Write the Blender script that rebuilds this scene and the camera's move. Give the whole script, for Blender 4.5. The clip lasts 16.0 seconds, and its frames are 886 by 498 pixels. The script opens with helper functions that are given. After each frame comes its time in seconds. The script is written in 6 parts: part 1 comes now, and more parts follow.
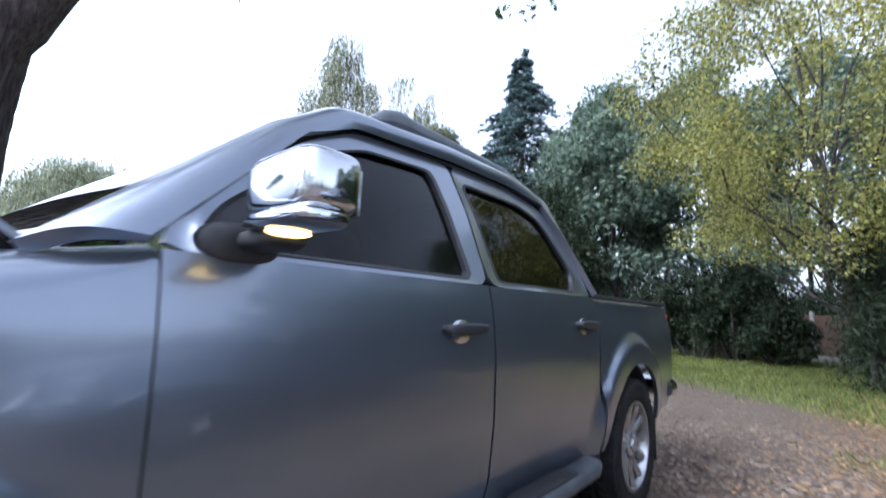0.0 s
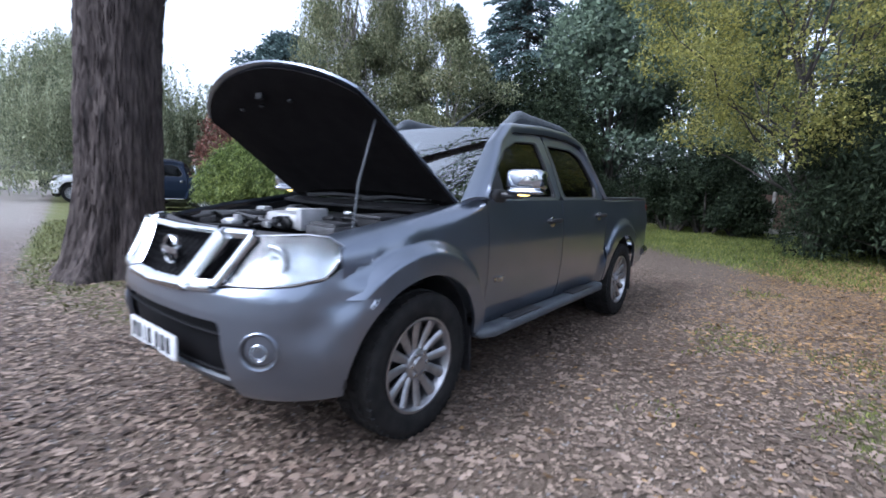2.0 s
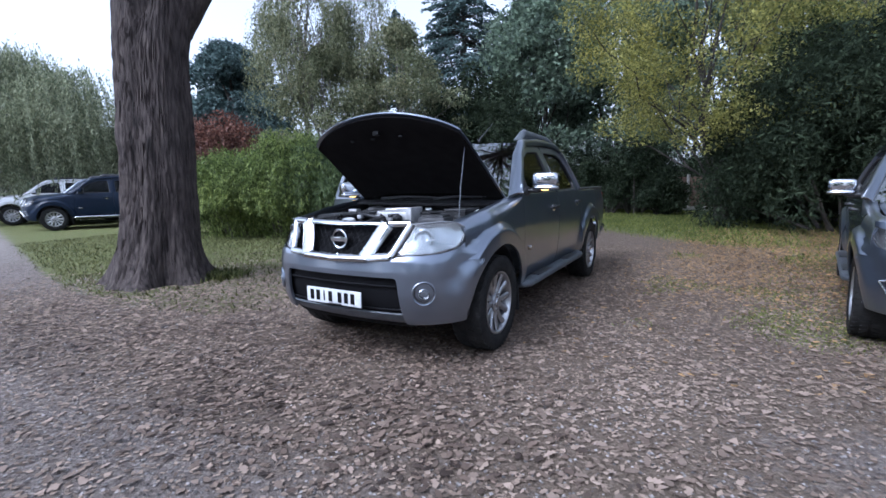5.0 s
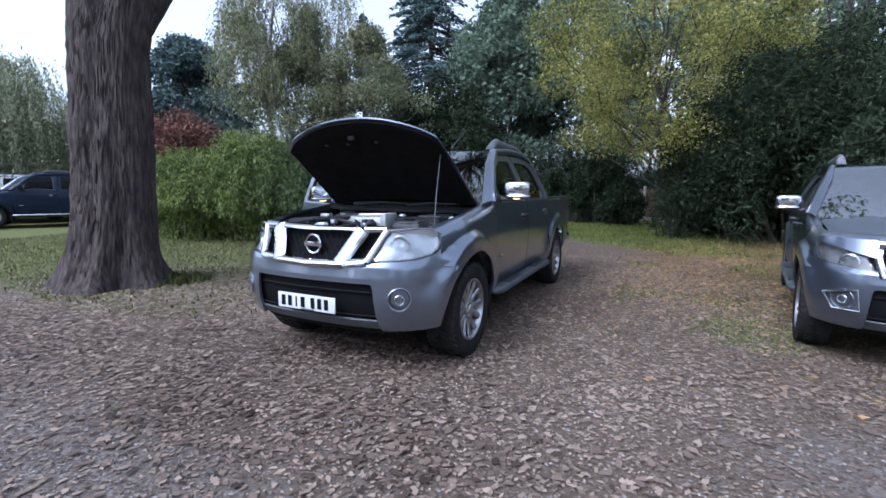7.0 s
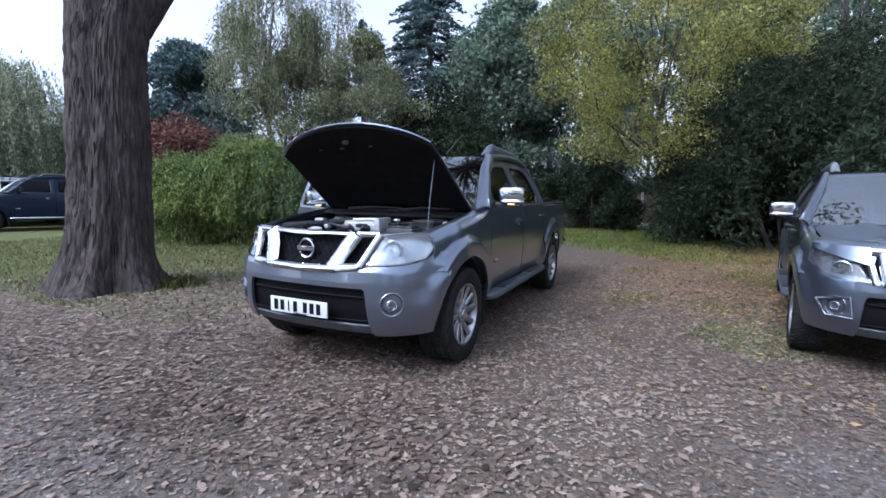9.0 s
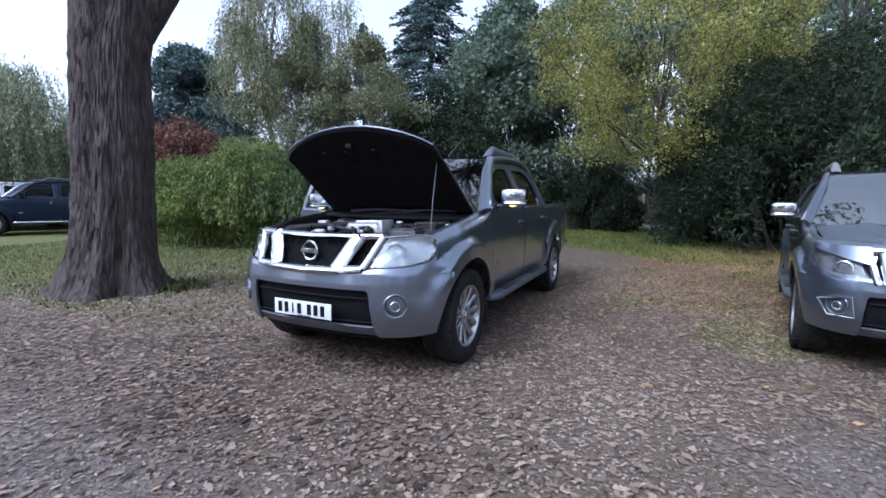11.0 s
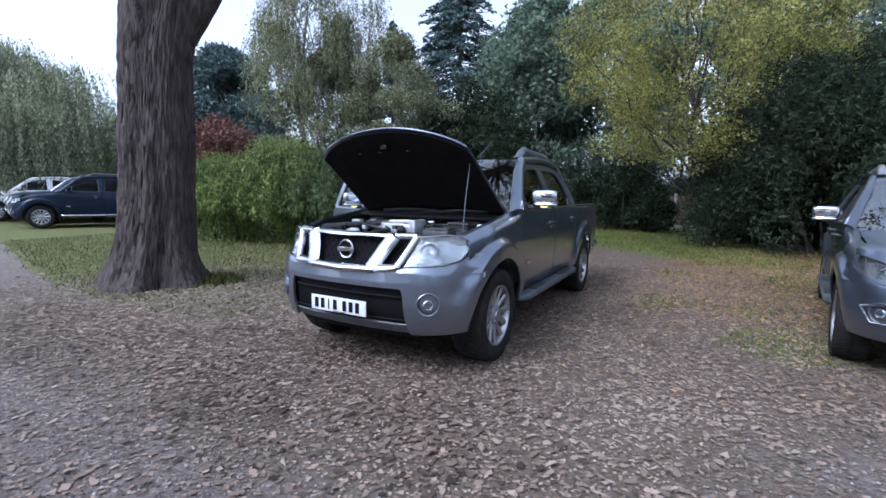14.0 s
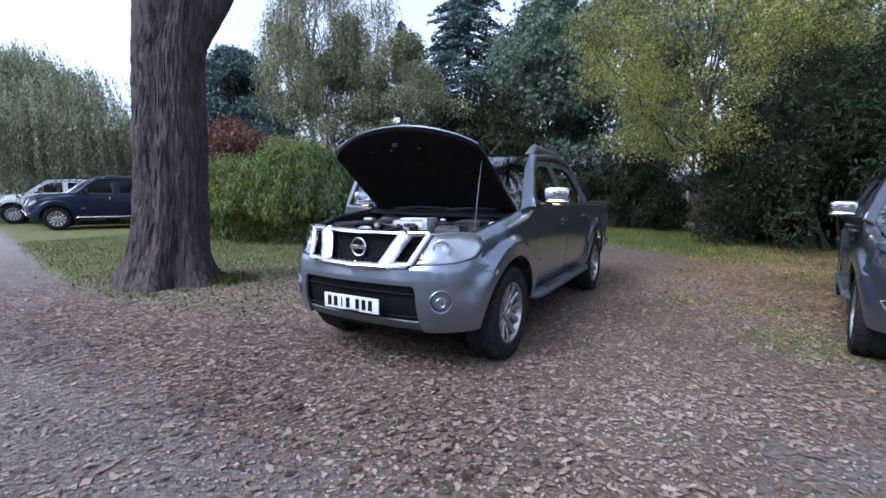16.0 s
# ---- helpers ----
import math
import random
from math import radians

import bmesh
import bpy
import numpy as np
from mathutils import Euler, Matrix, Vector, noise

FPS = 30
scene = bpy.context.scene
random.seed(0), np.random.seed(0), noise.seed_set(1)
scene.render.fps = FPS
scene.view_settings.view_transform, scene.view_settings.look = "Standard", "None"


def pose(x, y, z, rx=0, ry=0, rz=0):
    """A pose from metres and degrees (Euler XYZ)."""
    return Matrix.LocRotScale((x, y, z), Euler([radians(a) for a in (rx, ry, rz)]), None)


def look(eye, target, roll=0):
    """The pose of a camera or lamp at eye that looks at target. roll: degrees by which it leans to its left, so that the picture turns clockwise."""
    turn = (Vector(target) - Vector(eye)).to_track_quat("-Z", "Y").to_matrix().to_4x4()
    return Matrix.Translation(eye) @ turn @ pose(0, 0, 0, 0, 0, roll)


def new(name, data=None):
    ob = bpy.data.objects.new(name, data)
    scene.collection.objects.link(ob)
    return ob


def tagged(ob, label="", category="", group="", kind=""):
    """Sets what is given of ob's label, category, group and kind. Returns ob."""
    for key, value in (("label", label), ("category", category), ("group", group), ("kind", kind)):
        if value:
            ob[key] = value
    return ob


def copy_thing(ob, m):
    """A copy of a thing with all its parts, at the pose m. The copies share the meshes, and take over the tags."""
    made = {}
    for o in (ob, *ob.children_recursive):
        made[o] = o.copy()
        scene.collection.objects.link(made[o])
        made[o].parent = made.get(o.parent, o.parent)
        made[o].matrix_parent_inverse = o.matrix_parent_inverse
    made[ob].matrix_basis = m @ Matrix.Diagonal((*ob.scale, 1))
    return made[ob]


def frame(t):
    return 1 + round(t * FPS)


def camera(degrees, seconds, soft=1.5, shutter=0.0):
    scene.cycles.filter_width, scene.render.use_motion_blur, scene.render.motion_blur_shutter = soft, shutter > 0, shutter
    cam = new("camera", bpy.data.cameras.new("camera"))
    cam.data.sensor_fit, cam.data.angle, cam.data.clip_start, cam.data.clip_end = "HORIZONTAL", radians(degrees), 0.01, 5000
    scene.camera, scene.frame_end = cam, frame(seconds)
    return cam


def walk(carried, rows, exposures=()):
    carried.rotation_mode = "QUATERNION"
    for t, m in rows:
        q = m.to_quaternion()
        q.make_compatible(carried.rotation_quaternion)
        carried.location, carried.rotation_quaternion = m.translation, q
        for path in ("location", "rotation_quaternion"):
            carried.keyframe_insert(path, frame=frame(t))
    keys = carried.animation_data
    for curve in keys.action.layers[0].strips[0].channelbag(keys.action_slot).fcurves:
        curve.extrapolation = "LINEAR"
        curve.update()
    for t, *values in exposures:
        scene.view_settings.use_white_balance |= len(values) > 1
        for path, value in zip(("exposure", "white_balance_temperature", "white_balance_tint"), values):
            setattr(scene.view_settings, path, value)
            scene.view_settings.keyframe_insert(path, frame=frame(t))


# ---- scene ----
cam = camera(88.0, 16.0, soft=1.6, shutter=0.5)
PATH = [
    (0, (1.813, 0.295, 1.126), (-0.087, 2.582, 1.527), 2.01),
    (0.5, (1.971, -0.110, 1.161), (0.104, 2.238, 1.142), 2.04),
    (1, (2.178, -0.739, 1.273), (0.414, 1.664, 0.935), 1.92),
    (1.5, (2.312, -1.193, 1.290), (0.542, 1.189, 0.852), 2.10),
    (2, (2.372, -1.724, 1.306), (0.549, 0.622, 0.891), 2.17),
    (2.5, (2.324, -2.180, 1.303), (0.517, 0.177, 0.884), 1.16),
    (3, (2.361, -2.635, 1.298), (0.577, -0.254, 0.916), 0.25),
    (3.5, (2.397, -2.932, 1.287), (0.685, -0.504, 0.876), 0.36),
    (4, (2.380, -3.154, 1.307), (0.758, -0.666, 0.878), -0.21),
    (6.5, (2.273, -3.363, 1.352), (0.933, -0.709, 0.950), -0.33),
    (7, (2.261, -3.371, 1.351), (0.980, -0.687, 0.959), 0.33),
    (7.5, (2.285, -3.367, 1.361), (1.019, -0.674, 0.974), 0.52),
    (8, (2.296, -3.356, 1.358), (1.026, -0.664, 0.984), 0.44),
    (8.5, (2.292, -3.351, 1.357), (1.022, -0.660, 0.980), 0.72),
    (9, (2.297, -3.351, 1.350), (1.021, -0.660, 0.991), 0.62),
    (11.5, (2.294, -3.390, 1.347), (1.010, -0.701, 1.004), 0.34),
    (12, (2.288, -3.407, 1.356), (0.994, -0.723, 1.008), 0.52),
    (12.5, (2.279, -3.420, 1.353), (0.967, -0.744, 1.004), 0.66),
    (13, (2.284, -3.432, 1.351), (0.943, -0.771, 1.005), 0.33),
    (13.5, (2.291, -3.438, 1.368), (0.901, -0.803, 1.016), -0.14),
    (14, (2.274, -3.452, 1.377), (0.846, -0.839, 1.013), 0.86),
    (14.5, (2.278, -3.451, 1.378), (0.827, -0.852, 1.009), 0.49),
    (15, (2.262, -3.473, 1.372), (0.792, -0.884, 0.998), 0.65),
    (15.5, (2.242, -3.480, 1.379), (0.765, -0.896, 1.004), 0.08),
    (16, (2.252, -3.463, 1.360), (0.773, -0.879, 0.993), 0.41),
]
walk(cam, [(t, look(eye, target, roll)) for t, eye, target, roll in PATH],
     [(0, 1.98, 5300, 14), (1, 1.79, 5300, 14), (2, 1.57, 5280, 14), (3, 1.45, 5300, 14), (4, 1.38, 5180, 14), (7, 1.32, 5130, 14), (16, 1.32, 5130, 14)])

# world, sun, exposure
SUN_EL, SUN_AZ = radians(48), radians(205)
world = bpy.data.worlds.new("overcast_sky")
scene.world = world
world.use_nodes = True
wn, wl = world.node_tree.nodes, world.node_tree.links
sky = wn.new("ShaderNodeTexSky")
sky.sky_type, sky.sun_disc = "NISHITA", False
sky.sun_elevation, sky.sun_rotation = SUN_EL, SUN_AZ
sky.air_density, sky.dust_density, sky.ozone_density = 1.0, 4.0, 1.0
cloud = wn.new("ShaderNodeHueSaturation")
cloud.inputs["Saturation"].default_value = 0.24
wl.new(sky.outputs[0], cloud.inputs["Color"])
wl.new(cloud.outputs[0], wn["Background"].inputs["Color"])
wn["Background"].inputs["Strength"].default_value = 0.15

sun = new("sun", bpy.data.lights.new("sun", "SUN"))
sun.data.energy, sun.data.angle, sun.data.color = 0.7, radians(25), (1.0, 0.96, 0.9)
sun.rotation_euler = (radians(90) - SUN_EL, 0, radians(180) - SUN_AZ)

# ---- materials ----
def material(name, c1, c2=None, scale=8.0, rough=0.6, metal=0.0, bump=0.0, bump_scale=60.0, coat=0.0,
             detail=6.0, stretch=(1, 1, 1), island=0.0, objvar=0.0, spec=0.5, low=0.35, high=0.65, rough_var=0.0, coat_rough=0.04):
    """A surface with two scales of colour variation and fine relief."""
    m = bpy.data.materials.new(name)
    m.use_nodes = True
    n, l = m.node_tree.nodes, m.node_tree.links
    b = n["Principled BSDF"]
    c2 = c2 or tuple(v * 0.75 for v in c1)
    tc = n.new("ShaderNodeTexCoord")
    mp = n.new("ShaderNodeMapping")
    mp.inputs["Scale"].default_value = stretch
    l.new(tc.outputs["Object"], mp.inputs["Vector"])
    nz = n.new("ShaderNodeTexNoise")
    nz.inputs["Scale"].default_value, nz.inputs["Detail"].default_value = scale, detail
    l.new(mp.outputs[0], nz.inputs["Vector"])
    ramp = n.new("ShaderNodeValToRGB")
    ramp.color_ramp.elements[0].position, ramp.color_ramp.elements[1].position = low, high
    ramp.color_ramp.elements[0].color, ramp.color_ramp.elements[1].color = (*c1, 1), (*c2, 1)
    l.new(nz.outputs["Fac"], ramp.inputs[0])
    out = ramp.outputs[0]
    if island or objvar:
        hs = n.new("ShaderNodeHueSaturation")
        src = n.new("ShaderNodeNewGeometry").outputs["Random Per Island"] if island else n.new("ShaderNodeObjectInfo").outputs["Random"]
        mr = n.new("ShaderNodeMapRange")
        k = island or objvar
        mr.inputs["To Min"].default_value, mr.inputs["To Max"].default_value = 1 - k, 1 + k
        l.new(src, mr.inputs["Value"])
        l.new(mr.outputs[0], hs.inputs["Value"])
        l.new(out, hs.inputs["Color"])
        out = hs.outputs[0]
    l.new(out, b.inputs["Base Color"])
    b.inputs["Roughness"].default_value, b.inputs["Metallic"].default_value = rough, metal
    b.inputs["Specular IOR Level"].default_value = spec
    b.inputs["Coat Weight"].default_value, b.inputs["Coat Roughness"].default_value = coat, coat_rough
    if rough_var:
        rr = n.new("ShaderNodeMapRange")
        rr.inputs["To Min"].default_value, rr.inputs["To Max"].default_value = rough - rough_var, rough + rough_var
        l.new(nz.outputs["Fac"], rr.inputs["Value"])
        l.new(rr.outputs[0], b.inputs["Roughness"])
    if bump:
        n2 = n.new("ShaderNodeTexNoise")
        n2.inputs["Scale"].default_value, n2.inputs["Detail"].default_value = bump_scale, 8
        l.new(mp.outputs[0], n2.inputs["Vector"])
        bp = n.new("ShaderNodeBump")
        bp.inputs["Strength"].default_value, bp.inputs["Distance"].default_value = bump, 0.02
        l.new(n2.outputs["Fac"], bp.inputs["Height"])
        l.new(bp.outputs[0], b.inputs["Normal"])
    return m


def leaf_material(name, c1, c2, through_light=0.35, var=0.35, rough=0.6, spec=0.25):
    """Leaves: every leaf its own tone between two colours, some light passing through."""
    m = bpy.data.materials.new(name)
    m.use_nodes = True
    n, l = m.node_tree.nodes, m.node_tree.links
    b = n["Principled BSDF"]
    geo = n.new("ShaderNodeNewGeometry")
    tc = n.new("ShaderNodeTexCoord")
    nz = n.new("ShaderNodeTexNoise")
    nz.inputs["Scale"].default_value, nz.inputs["Detail"].default_value = 0.7, 3
    l.new(tc.outputs["Object"], nz.inputs["Vector"])
    add = n.new("ShaderNodeMath")
    add.operation = "MULTIPLY_ADD"
    add.inputs[1].default_value = 0.6
    l.new(geo.outputs["Random Per Island"], add.inputs[0])
    sub = n.new("ShaderNodeMath")
    sub.operation = "SUBTRACT"
    sub.inputs[1].default_value = 0.3
    l.new(nz.outputs["Fac"], sub.inputs[0])
    l.new(sub.outputs[0], add.inputs[2])
    ramp = n.new("ShaderNodeValToRGB")
    ramp.color_ramp.elements[0].position, ramp.color_ramp.elements[1].position = 0.15, 0.85
    ramp.color_ramp.elements[0].color, ramp.color_ramp.elements[1].color = (*c1, 1), (*c2, 1)
    l.new(add.outputs[0], ramp.inputs[0])
    hs = n.new("ShaderNodeHueSaturation")
    mr = n.new("ShaderNodeMapRange")
    mr.inputs["To Min"].default_value, mr.inputs["To Max"].default_value = 1 - var, 1 + var
    l.new(geo.outputs["Random Per Island"], mr.inputs["Value"])
    l.new(mr.outputs[0], hs.inputs["Value"])
    l.new(ramp.outputs[0], hs.inputs["Color"])
    l.new(hs.outputs[0], b.inputs["Base Color"])
    b.inputs["Roughness"].default_value = rough
    b.inputs["Specular IOR Level"].default_value = spec
    tr = n.new("ShaderNodeBsdfTranslucent")
    l.new(hs.outputs[0], tr.inputs["Color"])
    mx = n.new("ShaderNodeMixShader")
    mx.inputs[0].default_value = through_light
    l.new(b.outputs[0], mx.inputs[1])
    l.new(tr.outputs[0], mx.inputs[2])
    l.new(mx.outputs[0], n["Material Output"].inputs["Surface"])
    return m


def glass_material(name, tint, rough=0.0, ior=1.45):
    m = bpy.data.materials.new(name)
    m.use_nodes = True
    b = m.node_tree.nodes["Principled BSDF"]
    b.inputs["Base Color"].default_value = (*tint, 1)
    b.inputs["Transmission Weight"].default_value = 1.0
    b.inputs["Roughness"].default_value, b.inputs["IOR"].default_value = rough, ior
    return m


def lamp_material(name, colour, strength):
    m = bpy.data.materials.new(name)
    m.use_nodes = True
    b = m.node_tree.nodes["Principled BSDF"]
    b.inputs["Base Color"].default_value = (*colour, 1)
    b.inputs["Emission Color"].default_value = (*colour, 1)
    b.inputs["Emission Strength"].default_value = strength
    return m


def ground_material():
    """Gravel, leaf mould and mossy grass, mixed by where each lies."""
    m = bpy.data.materials.new("ground")
    m.use_nodes = True
    n, l = m.node_tree.nodes, m.node_tree.links
    b = n["Principled BSDF"]
    tc = n.new("ShaderNodeTexCoord")

    def tex(scale, detail=6, rough=0.6):
        t = n.new("ShaderNodeTexNoise")
        t.inputs["Scale"].default_value, t.inputs["Detail"].default_value, t.inputs["Roughness"].default_value = scale, detail, rough
        l.new(tc.outputs["Object"], t.inputs["Vector"])
        return t.outputs["Fac"]

    def ramp(src, *stops):
        r = n.new("ShaderNodeValToRGB")
        e = r.color_ramp.elements
        while len(e) < len(stops):
            e.new(0.5)
        for el, (p, c) in zip(e, stops):
            el.position, el.color = p, (*c, 1)
        l.new(src, r.inputs[0])
        return r.outputs[0]

    def mix(f, a, c):
        x = n.new("ShaderNodeMix")
        x.data_type = "RGBA"
        l.new(f, x.inputs[0])
        l.new(a, x.inputs[6])
        l.new(c, x.inputs[7])
        return x.outputs[2]

    def mask(name, soft):
        a = n.new("ShaderNodeAttribute")
        a.attribute_name = name
        s = n.new("ShaderNodeMath")
        s.operation = "MULTIPLY_ADD"
        s.inputs[1].default_value = soft
        l.new(tex(6, 8, 0.7), s.inputs[0])
        ad = n.new("ShaderNodeMath")
        ad.operation = "ADD"
        l.new(a.outputs["Fac"], ad.inputs[0])
        l.new(s.outputs[0], ad.inputs[1])
        s.inputs[2].default_value = -soft / 2
        mr = n.new("ShaderNodeMapRange")
        mr.inputs["From Min"].default_value, mr.inputs["From Max"].default_value = 0.35, 0.65
        l.new(ad.outputs[0], mr.inputs["Value"])
        return mr.outputs[0]

    vor = n.new("ShaderNodeTexVoronoi")
    vor.inputs["Scale"].default_value = 38
    l.new(tc.outputs["Object"], vor.inputs["Vector"])
    stone = n.new("ShaderNodeSeparateColor")
    l.new(vor.outputs["Color"], stone.inputs[0])
    gravel = mix(tex(1.3), ramp(stone.outputs[0], (0.0, (0.085, 0.072, 0.068)), (0.6, (0.165, 0.143, 0.134)), (1.0, (0.3, 0.265, 0.25))),
                 ramp(tex(55), (0.3, (0.06, 0.045, 0.036)), (0.7, (0.2, 0.16, 0.13))))
    mould = mix(tex(2.2), ramp(tex(24, 8, 0.75), (0.32, (0.034, 0.026, 0.021)), (0.5, (0.13, 0.098, 0.073)), (0.7, (0.29, 0.23, 0.178))),
                ramp(tex(46, 8, 0.75), (0.3, (0.04, 0.03, 0.022)), (0.55, (0.14, 0.107, 0.08)), (0.72, (0.32, 0.262, 0.21))))
    grass = mix(tex(1.1), ramp(tex(30, 8, 0.7), (0.3, (0.035, 0.055, 0.013)), (0.7, (0.135, 0.17, 0.048))),
                ramp(tex(22, 8, 0.7), (0.3, (0.06, 0.055, 0.02)), (0.7, (0.18, 0.16, 0.062))))
    col = mix(mask("leafy", 0.9), gravel, mould)
    col = mix(mask("grassy", 0.8), col, grass)
    a = n.new("ShaderNodeAttribute")
    a.attribute_name = "paved"
    col = mix(a.outputs["Fac"], col, ramp(tex(20), (0.3, (0.2, 0.19, 0.17)), (0.7, (0.33, 0.31, 0.28))))
    # dark moist soil before the pickup, and painted shade beneath it
    wet_shade = n.new("ShaderNodeAttribute")
    wet_shade.attribute_name = "damp_and_shade"
    col = mix(wet_shade.outputs["Fac"], col, ramp(tex(30, 8, 0.75), (0.3, (0.016, 0.011, 0.009)), (0.7, (0.085, 0.06, 0.046))))
    l.new(col, b.inputs["Base Color"])
    b.inputs["Roughness"].default_value = 0.85
    b.inputs["Specular IOR Level"].default_value = 0.25
    bp = n.new("ShaderNodeBump")
    bp.inputs["Strength"].default_value, bp.inputs["Distance"].default_value = 0.9, 0.03
    l.new(tex(48, 8, 0.7), bp.inputs["Height"])
    l.new(bp.outputs[0], b.inputs["Normal"])
    return m


PAINT_GREY = material("grey_metallic_paint", (0.18, 0.204, 0.25), (0.166, 0.189, 0.232), 3, 0.29, 0.85, coat=1.0, rough_var=0.03, coat_rough=0.06)
PAINT_SILVER = material("silver_blue_metallic_paint", (0.13, 0.15, 0.19), (0.12, 0.138, 0.175), 3, 0.3, 0.85, coat=1.0, coat_rough=0.06)
PAINT_BLUE = material("dark_blue_paint", (0.006, 0.013, 0.03), (0.005, 0.011, 0.026), 3, 0.4, 0.0, coat=0.12, spec=0.15)
PAINT_WHITE = material("white_paint", (0.75, 0.76, 0.77), (0.68, 0.69, 0.7), 3, 0.35, 0.0, coat=0.8)
CHROME = material("chrome", (0.55, 0.56, 0.58), (0.47, 0.48, 0.5), 14, 0.09, 1.0, rough_var=0.03)
REFLECTOR = material("lamp_reflector", (0.44, 0.46, 0.48), (0.24, 0.26, 0.28), 14, 0.2, 0.85)
ALLOY = material("alloy", (0.42, 0.42, 0.43), (0.32, 0.32, 0.33), 20, 0.34, 0.9, rough_var=0.08)
RUBBER = material("tyre_rubber", (0.012, 0.012, 0.012), (0.022, 0.021, 0.02), 14, 0.75, bump=0.2, bump_scale=150, spec=0.12)
PLASTIC = material("black_plastic", (0.016, 0.016, 0.018), (0.026, 0.026, 0.028), 20, 0.5, bump=0.1, bump_scale=300)
LINING = material("bonnet_lining", (0.006, 0.005, 0.0055), (0.01, 0.009, 0.009), 12, 0.95, bump=0.4, bump_scale=120, spec=0.1)
STEP_GREY = material("grey_step_plastic", (0.07, 0.08, 0.09), (0.045, 0.05, 0.06), 9, 0.45, bump=0.15, bump_scale=220)
ENGINE_DARK = material("oily_black_plastic", (0.005, 0.005, 0.006), (0.013, 0.013, 0.014), 16, 0.6, bump=0.1, spec=0.25)
ENGINE_SILVER = material("cast_aluminium", (0.5, 0.5, 0.51), (0.36, 0.36, 0.37), 18, 0.42, 0.5, bump=0.25, bump_scale=90)
ENGINE_GREY = material("dusty_grey_metal", (0.08, 0.08, 0.084), (0.04, 0.04, 0.042), 18, 0.5, 0.5, bump=0.2, spec=0.3)
GLASS_SCREEN = glass_material("windscreen_glass", (0.3, 0.33, 0.33), 0.0, 3.0)
GLASS_CAR = glass_material("tinted_glass", (0.5, 0.55, 0.54), 0.0, 1.6)
GLASS_SIDE = glass_material("green_tinted_glass", (0.07, 0.08, 0.078), 0.0, 1.28)
GLASS_DARK = glass_material("privacy_glass", (0.035, 0.04, 0.04), 0.0, 1.28)
GLASS_LENS = glass_material("lamp_lens", (0.97, 0.98, 0.98))
CABIN = material("dark_cabin_trim", (0.02, 0.02, 0.022), (0.03, 0.03, 0.03), 12, 0.8)
WHITE_PLATE = material("white_plate", (0.58, 0.59, 0.6), (0.52, 0.53, 0.54), 10, 0.4)
BLUE_PLATE = material("blue_plate", (0.02, 0.12, 0.55), (0.02, 0.1, 0.5), 10, 0.4)
INK = material("black_ink", (0.005, 0.005, 0.006), None, 10, 0.7, spec=0.1)
AMBER = lamp_material("amber_indicator", (1.0, 0.62, 0.16), 1.3)
RED_LENS = material("red_lamp_lens", (0.35, 0.015, 0.012), (0.28, 0.01, 0.01), 20, 0.15, coat=1.0)
BARK = material("furrowed_bark", (0.02, 0.0165, 0.016), (0.085, 0.069, 0.063), 22, 0.95, bump=0.8, bump_scale=40, stretch=(1, 1, 0.18), spec=0.2, low=0.3, high=0.7)
BARK_DARK = material("dark_bark", (0.03, 0.026, 0.022), (0.08, 0.068, 0.058), 7, 0.9, bump=0.5, bump_scale=14, stretch=(1, 1, 0.3))
BARK_BIRCH = material("birch_bark", (0.24, 0.225, 0.2), (0.11, 0.095, 0.085), 5, 0.8, bump=0.3, stretch=(1, 1, 2.5))
# brown wood, darkened so the trees' shade sits in its colour
FENCE_WOOD = material("weathered_shaded_fence_wood", (0.06, 0.036, 0.024), (0.105, 0.066, 0.044), 6, 0.8, bump=0.3, stretch=(1, 1, 6), objvar=0.2)
CONCRETE = material("weathered_concrete", (0.26, 0.25, 0.23), (0.16, 0.155, 0.14), 9, 0.9, bump=0.3)
LEAF_YELLOW = leaf_material("yellow_green_leaves", (0.14, 0.165, 0.055), (0.42, 0.385, 0.11), 0.45)
LEAF_MID = leaf_material("mid_green_leaves", (0.05, 0.08, 0.035), (0.135, 0.175, 0.07), 0.4)
LEAF_DARK = leaf_material("dark_green_leaves", (0.07, 0.1, 0.074), (0.17, 0.22, 0.15), 0.45)
# yew needles; the undergrowth borrows this dark tone to stand in for shade
LEAF_YEW_AND_SHADE = leaf_material("yew_and_shaded_undergrowth_leaves", (0.016, 0.024, 0.014), (0.046, 0.06, 0.034), 0.25, 0.4, 0.8, 0.08)
LEAF_SPRUCE = leaf_material("spruce_needles", (0.04, 0.066, 0.064), (0.092, 0.132, 0.124))
LEAF_BIRCH = leaf_material("birch_leaves", (0.1, 0.122, 0.062), (0.215, 0.215, 0.12))
LEAF_WILLOW = leaf_material("willow_leaves", (0.14, 0.165, 0.095), (0.28, 0.295, 0.185))
LEAF_RED = leaf_material("copper_leaves", (0.085, 0.04, 0.03), (0.165, 0.08, 0.058))
LEAF_HEDGE = leaf_material("juniper_sprays", (0.05, 0.082, 0.02), (0.2, 0.24, 0.068))
LEAF_FALLEN = leaf_material("fallen_leaves", (0.115, 0.084, 0.064), (0.235, 0.18, 0.143), 0.1, 0.3, 0.75)
LEAF_CRUMB = leaf_material("broken_leaf_litter", (0.105, 0.075, 0.055), (0.25, 0.192, 0.15), 0.05, 0.25, 0.8)
LEAF_GOLD = leaf_material("golden_fallen_leaves", (0.17, 0.1, 0.045), (0.345, 0.22, 0.1), 0.1, 0.35, 0.75)
